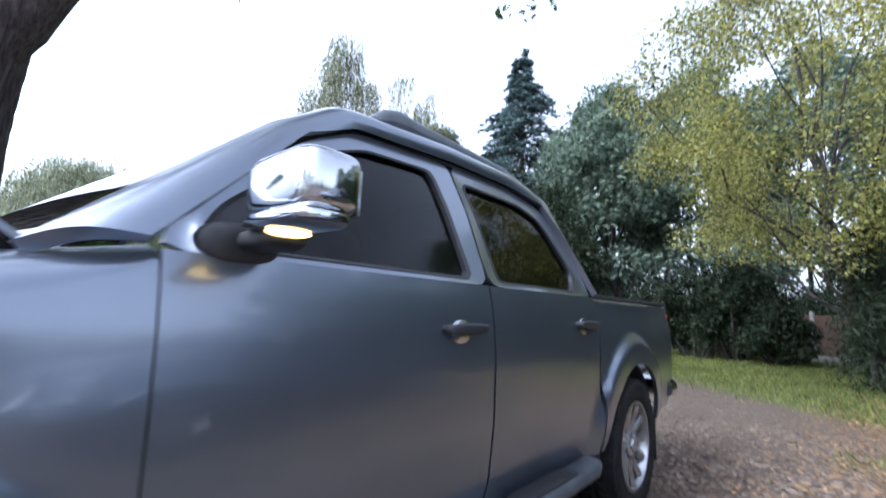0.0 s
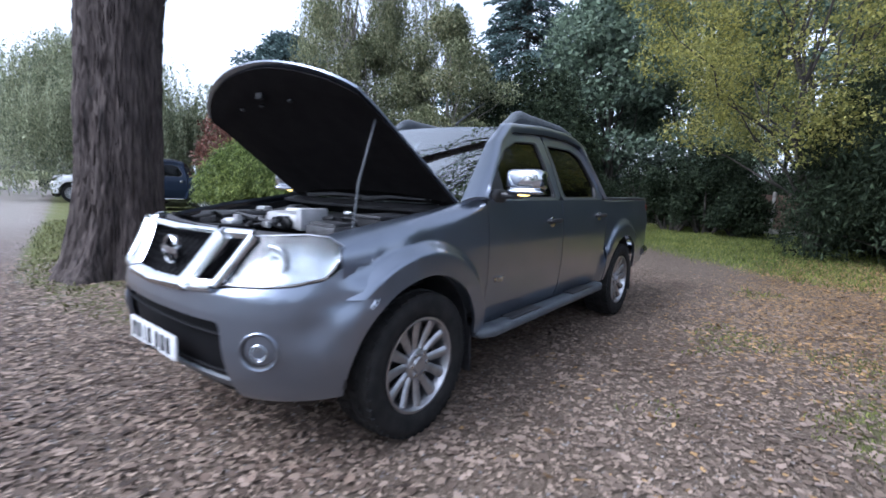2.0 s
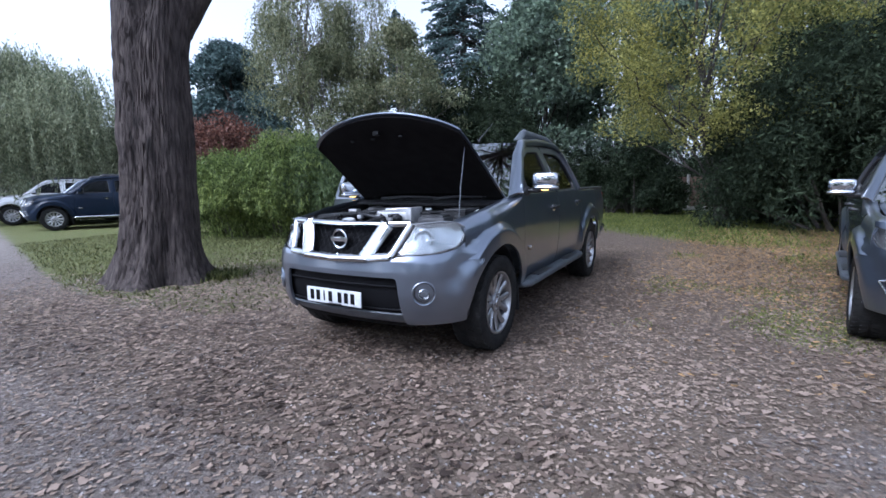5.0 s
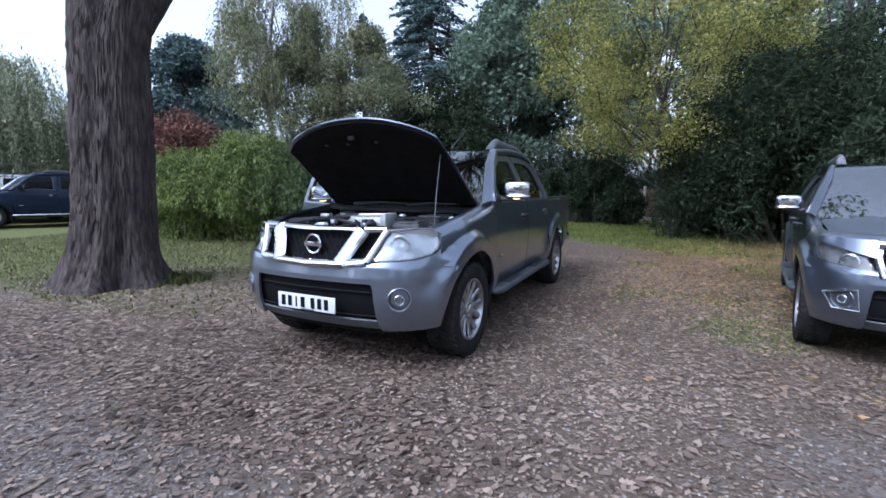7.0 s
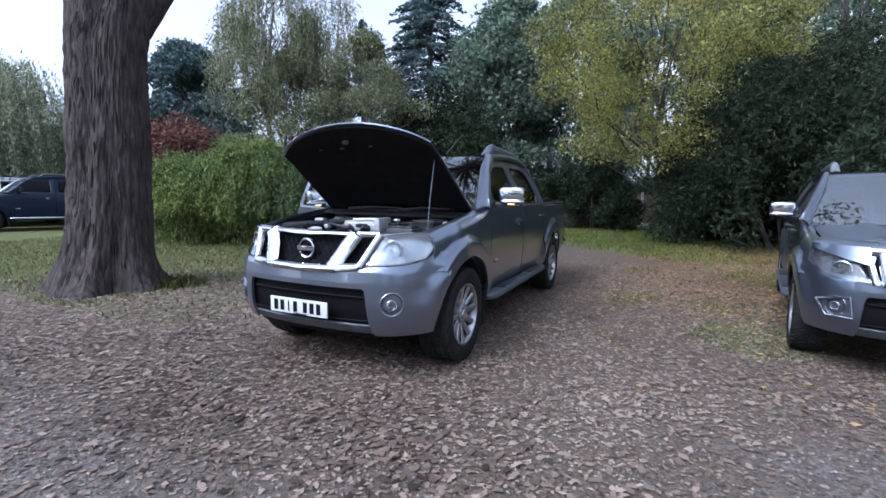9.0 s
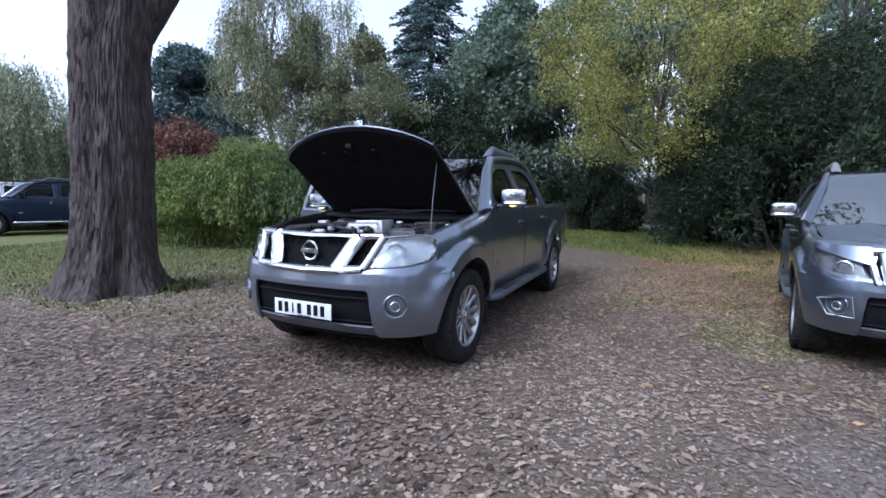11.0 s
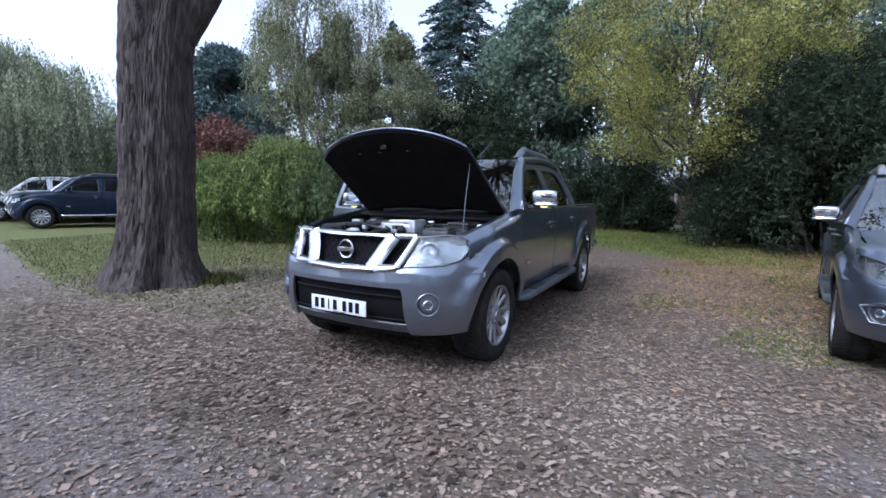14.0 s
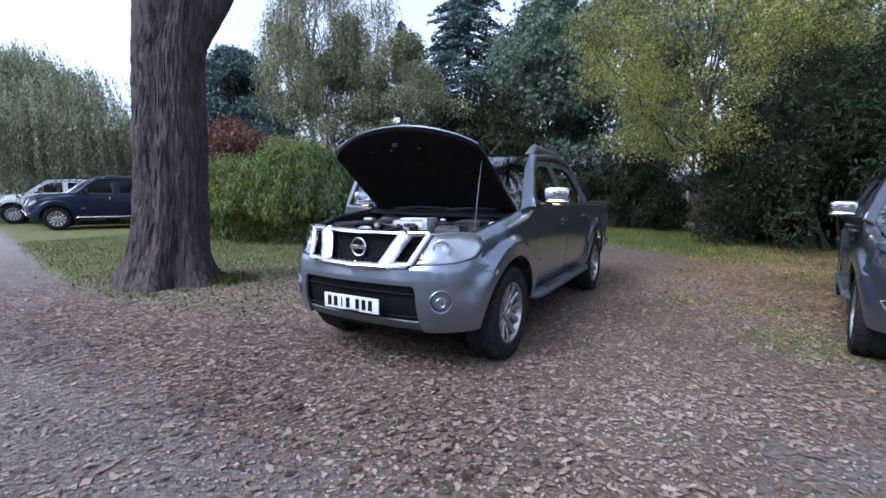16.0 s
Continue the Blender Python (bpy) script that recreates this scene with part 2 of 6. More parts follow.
GRASS = leaf_material("grass_blades", (0.043, 0.056, 0.015), (0.13, 0.13, 0.047), 0.2, 0.3)
PEBBLE = leaf_material("pebbles", (0.08, 0.07, 0.066), (0.22, 0.2, 0.188), 0.0, 0.4, 0.8)
# lit copy of GRASS: daylight on open ground is put into the colour
GRASS_LIT = leaf_material("lit_grass_blades", (0.075, 0.105, 0.02), (0.22, 0.235, 0.065), 0.25, 0.3)
# moist leaves, also the painted shade tone for leaves under the pickup
LEAF_DAMP_SHADE = leaf_material("damp_and_shaded_leaves", (0.045, 0.031, 0.024), (0.135, 0.098, 0.075), 0.05, 0.4, 0.6)

# ---- shaping helpers ----
def part(name, bm, mat, parent=None, label="", smooth=40.0):
    """One mesh object under a thing or part, or by itself."""
    me = bpy.data.meshes.new(name)
    bmesh.ops.recalc_face_normals(bm, faces=bm.faces[:])
    bm.to_mesh(me)
    bm.free()
    if smooth:
        me.polygons.foreach_set("use_smooth", [True] * len(me.polygons))
        me.set_sharp_from_angle(angle=radians(smooth))
    me.materials.append(mat)
    ob = new(name, me)
    ob.parent = parent
    return tagged(ob, label)


def thing(name, label, category, group="", at=(0, 0, 0)):
    ob = new(name)
    ob.location = at
    ob.empty_display_size = 0.2
    return tagged(ob, label, category, group)


def box(bm, c, s, bevel=0.0, turn=None, taper=1.0):
    """A box at c of size s with rounded edges; taper narrows its top."""
    r = bmesh.ops.create_cube(bm, size=1)
    vs = r["verts"]
    for v in vs:
        k = taper if v.co.z > 0 else 1.0
        v.co = Vector((v.co.x * s[0] * k, v.co.y * s[1] * k, v.co.z * s[2]))
    if bevel:
        es = list({e for v in vs for e in v.link_edges})
        r = bmesh.ops.bevel(bm, geom=es, offset=bevel, segments=2, affect="EDGES", profile=0.6)
        vs = list({v for f in r["faces"] for v in f.verts} | {v for v in vs if v.is_valid})
    m = Matrix.Translation(c) @ (turn or Matrix())
    for v in vs:
        v.co = m @ v.co
    return bm


def tube(bm, pts, radii, n=10, caps=True):
    """A tube along points, with one radius or one for each point."""
    pts = [Vector(p) for p in pts]
    if not isinstance(radii, (list, tuple)):
        radii = [radii] * len(pts)
    rings, ref = [], None
    for i, p in enumerate(pts):
        d = (pts[min(i + 1, len(pts) - 1)] - pts[max(i - 1, 0)]).normalized()
        if ref is None:
            ref = d.orthogonal().normalized()
        ref = (ref - d * ref.dot(d)).normalized()
        side = d.cross(ref)
        rings.append([bm.verts.new(p + radii[i] * (ref * math.cos(2 * math.pi * k / n) + side * math.sin(2 * math.pi * k / n))) for k in range(n)])
    for a, b in zip(rings, rings[1:]):
        for k in range(n):
            bm.faces.new((a[k], a[(k + 1) % n], b[(k + 1) % n], b[k]))
    if caps:
        bm.faces.new(rings[0][::-1])
        bm.faces.new(rings[-1])
    return bm


def lathe(bm, profile, n=48, m=None):
    """Turns a profile of (radius, along x) round the x axis."""
    m = m or Matrix()
    rings = [[bm.verts.new(m @ Vector((x, r * math.cos(2 * math.pi * k / n), r * math.sin(2 * math.pi * k / n)))) for k in range(n)] for r, x in profile]
    for a, b in zip(rings, rings[1:]):
        for k in range(n):
            bm.faces.new((a[k], a[(k + 1) % n], b[(k + 1) % n], b[k]))
    return bm


def sheet(bm, fn, nu, nv, thick=0.0):
    """A surface fn(u, v) with thickness and closed rims. Positive thickness goes along du x dv."""
    P = [[Vector(fn(i / nu, j / nv)) for j in range(nv + 1)] for i in range(nu + 1)]
    top = [[bm.verts.new(p) for p in row] for row in P]
    for i in range(nu):
        for j in range(nv):
            bm.faces.new((top[i][j], top[i + 1][j], top[i + 1][j + 1], top[i][j + 1]))
    if thick:
        low = []
        for i in range(nu + 1):
            row = []
            for j in range(nv + 1):
                du = P[min(i + 1, nu)][j] - P[max(i - 1, 0)][j]
                dv = P[i][min(j + 1, nv)] - P[i][max(j - 1, 0)]
                nrm = du.cross(dv)
                row.append(bm.verts.new(P[i][j] + nrm.normalized() * thick if nrm.length > 1e-9 else P[i][j]))
            low.append(row)
        for i in range(nu):
            for j in range(nv):
                bm.faces.new((low[i][j], low[i][j + 1], low[i + 1][j + 1], low[i + 1][j]))
        for i in range(nu):
            bm.faces.new((top[i][0], low[i][0], low[i + 1][0], top[i + 1][0]))
            bm.faces.new((top[i][nv], top[i + 1][nv], low[i + 1][nv], low[i][nv]))
        for j in range(nv):
            bm.faces.new((top[0][j], top[0][j + 1], low[0][j + 1], low[0][j]))
            bm.faces.new((top[nu][j], low[nu][j], low[nu][j + 1], top[nu][j + 1]))
    return bm


def lerp(x, xs, ys):
    return float(np.interp(x, xs, ys))


def smooth(a, b, x):
    t = min(1.0, max(0.0, (x - a) / (b - a)))
    return t * t * (3 - 2 * t)


def cloud_mesh(name, verts, faces, mat, parent=None, label="", kind=""):
    """Many small flat pieces in one mesh."""
    me = bpy.data.meshes.new(name)
    nv, nf, k = len(verts), len(faces), faces.shape[1]
    me.vertices.add(nv)
    me.vertices.foreach_set("co", verts.astype(np.float32).ravel())
    me.loops.add(nf * k)
    me.loops.foreach_set("vertex_index", faces.astype(np.int32).ravel())
    me.polygons.add(nf)
    me.polygons.foreach_set("loop_start", np.arange(0, nf * k, k, dtype=np.int32))
    me.update(calc_edges=True)
    me.materials.append(mat)
    ob = new(name, me)
    ob.parent = parent
    return tagged(ob, label, kind=kind)


def unit(a):
    return a / np.maximum(np.linalg.norm(a, axis=1, keepdims=True), 1e-9)


def leaf_quads(pos, along, length, width, rng, flat=None):
    """Pointed leaves at pos along the given ways."""
    n = len(pos)
    a = unit(along)
    r = flat if flat is not None else rng.normal(size=(n, 3))
    b = unit(np.cross(a, r))
    ln, wd = length[:, None], width[:, None]
    v = np.stack([pos - a * ln / 2, pos + b * wd / 2 + a * ln * 0.05, pos + a * ln / 2, pos - b * wd / 2 + a * ln * 0.05], 1).reshape(-1, 3)
    return v, np.arange(4 * n).reshape(n, 4)

# ---- ground ----
def drive_edge(x):
    """Where the gravel drive ends and the lawn begins, on the side of the big tree."""
    return lerp(x, [-58, -27, -13.5, -7.5, -5.1, -4.15, -3.3, -2.1, -0.9], [12, 4.3, 1.3, -0.15, -0.64, -0.76, -0.84, -0.6, 0.35])


def fields(x, y):
    """How grassy, leafy and paved the ground is at a place."""
    left = smooth(-0.25, 0.35, y - drive_edge(x)) * smooth(-1.2, -2.6, x + 0.12 * (y - 2))
    left *= 1 - 0.45 * smooth(7.5, 3.0, math.hypot(x + 4.62, y - 0.36)) * smooth(-5.5, -3.0, x)
    back = smooth(8.0, 11.0, y + 1.0 * x) * smooth(5.5, 8.0, y) * (1 - 0.5 * smooth(2.2, 4.5, x))
    moss = 0.36 * smooth(1.9, 2.7, x - 0.14 * y) * smooth(0.9, 1.8, y)
    moss *= 1 - 0.7 * smooth(4.5, 7.0, y) * smooth(11.5, 9.0, y)
    moss = max(moss, 0.55 * smooth(0.75, 0.3, math.hypot((x - 3.1) * 0.9, (y - 1.75) * 0.7)))
    patch = 0.5 * smooth(0.12, 0.4, noise.noise(Vector((x * 0.9, y * 0.8, 7)))) * smooth(1.2, 2.0, x) * smooth(0.0, 1.5, y)
    grassy = max(left, back, moss, patch)
    leafy = smooth(-1.4, 0.3, y - 0.12 * x + 0.5 * math.sin(x * 0.9)) * smooth(6.5, 3.2, abs(x - 0.2) + 0.1 * abs(y))
    leafy = max(leafy, smooth(-3.2, -1.2, y) * 0.7 * smooth(-9, -3, x) * smooth(4.2, 1.6, x + 0.5 * y), 0.9 * smooth(5, 7, y))
    leafy = max(leafy, 0.34)
    line = 17.9 - 0.425 * (x + 1.77)
    paved = smooth(0.65, 0.45, abs(y - line)) if -14 < x < 14 else 0.0
    far_drive = smooth(-7, -14, x) * smooth(0.2, -0.3, y - drive_edge(x)) * smooth(-9, -7.5, y - drive_edge(x))
    return grassy, leafy, max(paved, 0.55 * far_drive)


def damp_and_shade(x, y):
    """Dark moist soil and leaves in front of the parked pickup, and shade painted under its length."""
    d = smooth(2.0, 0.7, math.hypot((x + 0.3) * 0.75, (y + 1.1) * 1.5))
    # the last term paints the pickup's shade on the ground between its wheels
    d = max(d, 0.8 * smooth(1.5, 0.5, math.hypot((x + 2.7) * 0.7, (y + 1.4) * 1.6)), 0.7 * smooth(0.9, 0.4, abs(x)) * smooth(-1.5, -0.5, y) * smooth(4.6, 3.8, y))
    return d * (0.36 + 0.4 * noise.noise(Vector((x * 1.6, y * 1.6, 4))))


def relief(x, y):
    h = 0.03 * noise.noise(Vector((x * 0.35, y * 0.35, 0))) * smooth(1.0, 4.0, math.hypot(x, y - 1.6) - 2.2)
    return h + 0.006 * noise.noise(Vector((x * 3, y * 3, 3)))


gx = np.concatenate([np.linspace(-600, -60, 10), np.linspace(-50, -15, 22), np.arange(-14, 9, 0.2), np.linspace(9.5, 40, 20), np.linspace(60, 600, 10)])
gy = np.concatenate([np.linspace(-600, -40, 8), np.linspace(-30, -8, 10), np.arange(-7, 14, 0.2), np.arange(14, 26, 0.5), np.linspace(27, 60, 14), np.linspace(80, 900, 10)])
gv = np.array([(x, y, relief(x, y)) for x in gx for y in gy])
ny = len(gy)
gf = np.array([(i * ny + j, (i + 1) * ny + j, (i + 1) * ny + j + 1, i * ny + j + 1) for i in range(len(gx) - 1) for j in range(ny - 1)])
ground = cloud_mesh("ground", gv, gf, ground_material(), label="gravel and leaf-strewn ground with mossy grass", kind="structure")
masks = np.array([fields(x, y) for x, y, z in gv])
masks = np.c_[masks, [damp_and_shade(x, y) for x, y, z in gv]]
for k, nm in enumerate(("grassy", "leafy", "paved", "damp_and_shade")):
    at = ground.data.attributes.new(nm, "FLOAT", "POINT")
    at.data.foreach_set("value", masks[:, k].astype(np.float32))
ground.data.polygons.foreach_set("use_smooth", [True] * len(gf))


# ---- trees ----
def limb_path(a, b, rng, sag=0.0, n=6, wob=0.08):
    a, b = np.array(a, float), np.array(b, float)
    ln = np.linalg.norm(b - a)
    pts = []
    for i in range(n + 1):
        t = i / n
        p = a + (b - a) * t + rng.normal(size=3) * wob * ln * math.sin(math.pi * t) * 0.6
        p[2] += sag * ln * math.sin(math.pi * t)
        pts.append(p)
    return pts


def crown_leaves(name, clumps, per, size, mat, parent, rng, squash=0.7, droop=0.0, slim=0.55, hollow=0.5):
    """Leaves in clumps of (x, y, z, radius): denser towards each clump's skin."""
    clumps = np.array(clumps, float)
    cnt = np.maximum(4, (per * (clumps[:, 3] / clumps[:, 3].mean()) ** 2).astype(int))
    idx = np.repeat(np.arange(len(clumps)), cnt)
    n = len(idx)
    d = unit(rng.normal(size=(n, 3)))
    r = rng.uniform(hollow ** 3, 1, n) ** (1 / 3) * rng.uniform(0.75, 1.2, n)
    off = d * r[:, None] * clumps[idx, 3:4]
    off[:, 2] *= squash
    pos = clumps[idx, :3] + off
    along = rng.normal(size=(n, 3)) + d * 0.6
    along[:, 2] -= droop
    ln = size * rng.uniform(0.6, 1.4, n)
    v, f = leaf_quads(pos, along, ln, ln * slim * rng.uniform(0.7, 1.2, n), rng)
    return cloud_mesh(name, v, f, mat, parent)


def broadleaf(label, base, height, crown_r, trunk_r, mat, seed, clumps=60, per=350, size=0.16, low=0.25, bark=None, clump_r=None,
              lean=(0, 0), droop=0.2, squash=0.75, limbs=14, category="tree", squeeze=1.0, name="deciduous_tree", stems=1):
    """A tapered trunk with limbs and a crown of leaf clumps with gaps."""
    rng = np.random.default_rng(seed)
    bark = bark or BARK_DARK
    t = thing(name, label, category, "trees round the clearing", base)
    bm = bmesh.new()
    top = np.array([lean[0], lean[1], height * 0.86])
    axis = limb_path((0, 0, -0.1), top, rng, 0, 8, 0.03)
    tube(bm, axis, [trunk_r * (1.35 if i == 0 else 1 - 0.85 * i / 8) for i in range(9)], 10)
    for s in range(stems - 1):
        a = rng.uniform(0, 6.28)
        q = limb_path((0.25 * math.cos(a), 0.25 * math.sin(a), -0.1), (crown_r * 0.45 * math.cos(a), crown_r * 0.45 * math.sin(a), height * rng.uniform(0.7, 0.9)), rng, 0, 7, 0.05)
        tube(bm, q, [trunk_r * 0.8 * (1 - 0.85 * i / 7) for i in range(8)], 7)
    part("trunk", bm, bark, t)
    cl = []
    cr = clump_r or crown_r * 0.28
    for i in range(clumps):
        h = low + (1 - low) * rng.uniform(0, 1) ** 0.85
        k = (h - low) / (1 - low)
        rad = crown_r * (0.55 + 0.75 * math.sin(math.pi * min(1, k * 0.8 + 0.15))) / 1.3
        if k > 0.75:
            rad *= max(0.15, (1.05 - k) / 0.3)
        a = rng.uniform(0, 2 * math.pi)
        q = rad * math.sqrt(rng.uniform(0.15, 1))
        cl.append((lean[0] * h + q * math.cos(a) * squeeze, lean[1] * h + q * math.sin(a), height * h * 0.97, cr * rng.uniform(0.6, 1.25)))
    bm = bmesh.new()
    for i in range(min(limbs, clumps)):
        c = cl[i]
        j = min(7, max(1, int(8 * c[2] / height * 0.62)))
        p = limb_path(axis[j], c[:3], rng, 0.05, 5, 0.07)
        tube(bm, p, [trunk_r * 0.34 * (1 - 0.8 * k / 5) for k in range(6)], 6)
    part("branchwork", bm, bark, t)
    crown_leaves("crown", cl, per, size, mat, t, rng, squash, droop)
    return t


def conifer(label, base, height, spread, mat, seed, tiers=22, size=0.3, per=60, narrow=1.0, low=0.06):
    """A spruce: whorls of drooping sprays round one straight stem."""
    rng = np.random.default_rng(seed)
    t = thing("conifer_tree", label, "tree", "trees round the clearing", base)
    bm = bmesh.new()
    tube(bm, [(0, 0, -0.1), (0, 0, height * 0.5), (0, 0, height * 0.98)], [height * 0.018, height * 0.011, 0.02], 8)
    part("trunk", bm, BARK_DARK, t)
    bm = bmesh.new()
    pos, way = [], []
    for i in range(tiers):
        h = low + (1 - low) * (i / tiers) ** 0.9
        rad = spread * (1 - h) ** narrow * rng.uniform(0.85, 1.1) + 0.12
        for b in range(9):
            a = rng.uniform(0, 2 * math.pi)
            ln = rad * rng.uniform(0.65, 1.15)
            z = height * h + rng.normal() * 0.3
            tip = np.array([ln * math.cos(a), ln * math.sin(a), z - 0.22 * ln])
            if i < tiers * 0.85:
                tube(bm, [(0, 0, z), tip * 0.6 + np.array([0, 0, z * 0.4 - 0.02 * ln]), tip], [0.035, 0.02, 0.006], 4)
            s = rng.uniform(0.15, 1, per) ** 0.6
            c = np.outer(s, tip) + np.outer(1 - s, [0, 0, z])
            c[:, 2] += 0.12 * ln * np.sin(np.pi * s)
            side = np.array([-math.sin(a), math.cos(a), 0])
            w = rng.normal(size=per) * 0.16 * ln * (1.1 - s * 0.7)
            pos.append(c + np.outer(w, side) + rng.normal(size=(per, 3)) * 0.05)
            d = np.tile([math.cos(a), math.sin(a), -0.5], (per, 1)) + np.outer(np.sign(w) * 0.8, side) + rng.normal(size=(per, 3)) * 0.4
            way.append(d)
    part("bough_frame", bm, BARK_DARK, t)
    pos, way = np.concatenate(pos), np.concatenate(way)
    ln = size * rng.uniform(0.6, 1.4, len(pos))
    v, f = leaf_quads(pos, way, ln, ln * 0.35, rng)
    cloud_mesh("crown", v, f, mat, t)
    return t


def weeping(label, base, height, spread, mat, seed, strands=900, drop=(1.5, 4.5), size=0.12, bark=None, trunk_r=0.35, name="willow_tree", dome=1.0, per=34):
    """A dome of hanging strands of narrow leaves."""
    rng = np.random.default_rng(seed)
    t = thing(name, label, "tree", "trees round the clearing", base)
    bark = bark or BARK_DARK
    bm = bmesh.new()
    axis = limb_path((0, 0, -0.1), (0.2, 0.1, height * 0.75), rng, 0, 6, 0.04)
    tube(bm, axis, [trunk_r * (1 - 0.13 * i) for i in range(7)], 10)
    part("trunk", bm, bark, t)
    heads = []
    for i in range(46):
        a, q = rng.uniform(0, 6.283), math.sqrt(rng.uniform(0, 1))
        heads.append((spread * q * math.cos(a), spread * q * math.sin(a), height * (0.98 - 0.45 * dome * q * q) * rng.uniform(0.86, 1.02)))
    bm = bmesh.new()
    for h in heads[:24]:
        tube(bm, limb_path(axis[3], h, rng, 0.12, 6, 0.06), [trunk_r * 0.3 * (1 - 0.14 * k) for k in range(7)], 5)
    part("branchwork", bm, bark, t)
    pos, way = [], []
    for s in range(strands):
        h = heads[rng.integers(len(heads))]
        p = np.array(h) + rng.normal(size=3) * np.array([0.16, 0.16, 0.05]) * spread * 0.8
        ln = rng.uniform(*drop)
        ln = min(ln, p[2] - 0.4)
        k = np.linspace(0, 1, per) + rng.normal(size=per) * 0.02
        out = unit(np.array([[p[0], p[1], 0.001]]))[0]
        c = p + np.outer(np.sqrt(np.abs(k)) * ln * 0.16, out)
        c[:, 2] -= k * ln - 0.1 * np.sin(np.pi * k)
        pos.append(c + rng.normal(size=(per, 3)) * 0.045)
        d = rng.normal(size=(per, 3)) * 0.45
        d[:, 2] -= 1
        way.append(d)
    pos, way = np.concatenate(pos), np.concatenate(way)
    ln = size * rng.uniform(0.7, 1.5, len(pos))
    v, f = leaf_quads(pos, way, ln, ln * 0.3, rng)
    cloud_mesh("crown", v, f, mat, t)
    return t


def shrub(label, base, size3, mat, seed, clumps=30, per=500, leaf=0.14, droop=0.3, slim=0.35, name="shrub", squash=0.9, cr=None):
    """A dense bush of sprays down to the ground on short stems."""
    rng = np.random.default_rng(seed)
    t = thing(name, label, "shrub", "shrubs round the clearing", base)
    sx, sy, sz = size3
    cl = []
    for i in range(clumps):
        a, q = rng.uniform(0, 6.283), math.sqrt(rng.uniform(0, 1))
        x, y = sx * q * math.cos(a), sy * q * math.sin(a)
        top = sz * math.sqrt(max(0.08, 1 - 0.8 * q * q))
        r = (cr or 0.3 * min(sx, sy, sz)) * rng.uniform(0.7, 1.25)
        cl.append((x, y, max(r * 0.55, rng.uniform(0.12, 1) ** 0.6 * top - r * 0.5), r))
    bm = bmesh.new()
    for c in cl[:16]:
        tube(bm, limb_path((c[0] * 0.25, c[1] * 0.25, -0.05), c[:3], rng, 0.1, 4, 0.05), [0.05, 0.04, 0.03, 0.02, 0.01], 5)
    part("branchwork", bm, BARK_DARK, t)
    crown_leaves("foliage", cl, per, leaf, mat, t, rng, squash, droop, slim, 0.6)
    return t


def sprays(label, base, size3, mat, seed, stems=300, per=220, leaf=0.09, name="juniper_bush"):
    """A bush of feathery sprays that rise, arch outwards and nod at their tips."""
    rng = np.random.default_rng(seed)
    t = thing(name, label, "shrub", "shrubs round the clearing", base)
    sx, sy, sz = size3
    pos, along = [], []
    bm = bmesh.new()
    for i in range(stems):
        a, q = rng.uniform(0, 6.283), math.sqrt(rng.uniform(0, 1))
        out = np.array([sx * math.cos(a), sy * math.sin(a), 0.0])
        top = sz * (0.42 + 0.62 * math.sqrt(max(0.0, 1 - 0.85 * q * q))) * rng.uniform(0.55, 1.0)
        foot = out * q * 0.45
        tip = out * min(1.15, q * rng.uniform(0.85, 1.2) + 0.12)
        ctrl = foot * 0.5 + tip * 0.5 + np.array([0, 0, top * 1.5])
        end = tip + np.array([0, 0, top * rng.uniform(0.62, 0.92)])
        curve = lambda u: foot * (1 - u) ** 2 + ctrl * 2 * u * (1 - u) + end * u * u
        if i % 12 == 0:
            tube(bm, [curve(u) - np.array([0, 0, 0.03]) for u in np.linspace(0, 0.9, 6)], [0.03, 0.025, 0.02, 0.015, 0.01, 0.005], 5)
        u = rng.uniform(0.02, 1.0, per) ** 0.75
        c = foot * ((1 - u) ** 2)[:, None] + ctrl * (2 * u * (1 - u))[:, None] + end * (u * u)[:, None]
        way = (ctrl - foot) * (2 * (1 - u))[:, None] + (end - ctrl) * (2 * u)[:, None]
        way = way / (np.linalg.norm(way, axis=1)[:, None] + 1e-6)
        spread = (0.06 + 0.012 * sz * sz + (0.2 + 0.05 * sz) * (1 - u))[:, None]
        c = c + rng.normal(size=(per, 3)) * spread * 0.6
        c[:, 2] = np.maximum(c[:, 2], 0.05)
        pos.append(c)
        along.append(way + rng.normal(size=(per, 3)) * 0.42 - np.array([0, 0, 0.05]))
    part("branchwork", bm, BARK_DARK, t)
    pos, along = np.concatenate(pos), np.concatenate(along)
    ln = leaf * rng.uniform(0.7, 1.6, len(pos))
    v, f = leaf_quads(pos, along, ln, ln * 0.2, rng)
    cloud_mesh("foliage", v, f, mat, t)
    return t

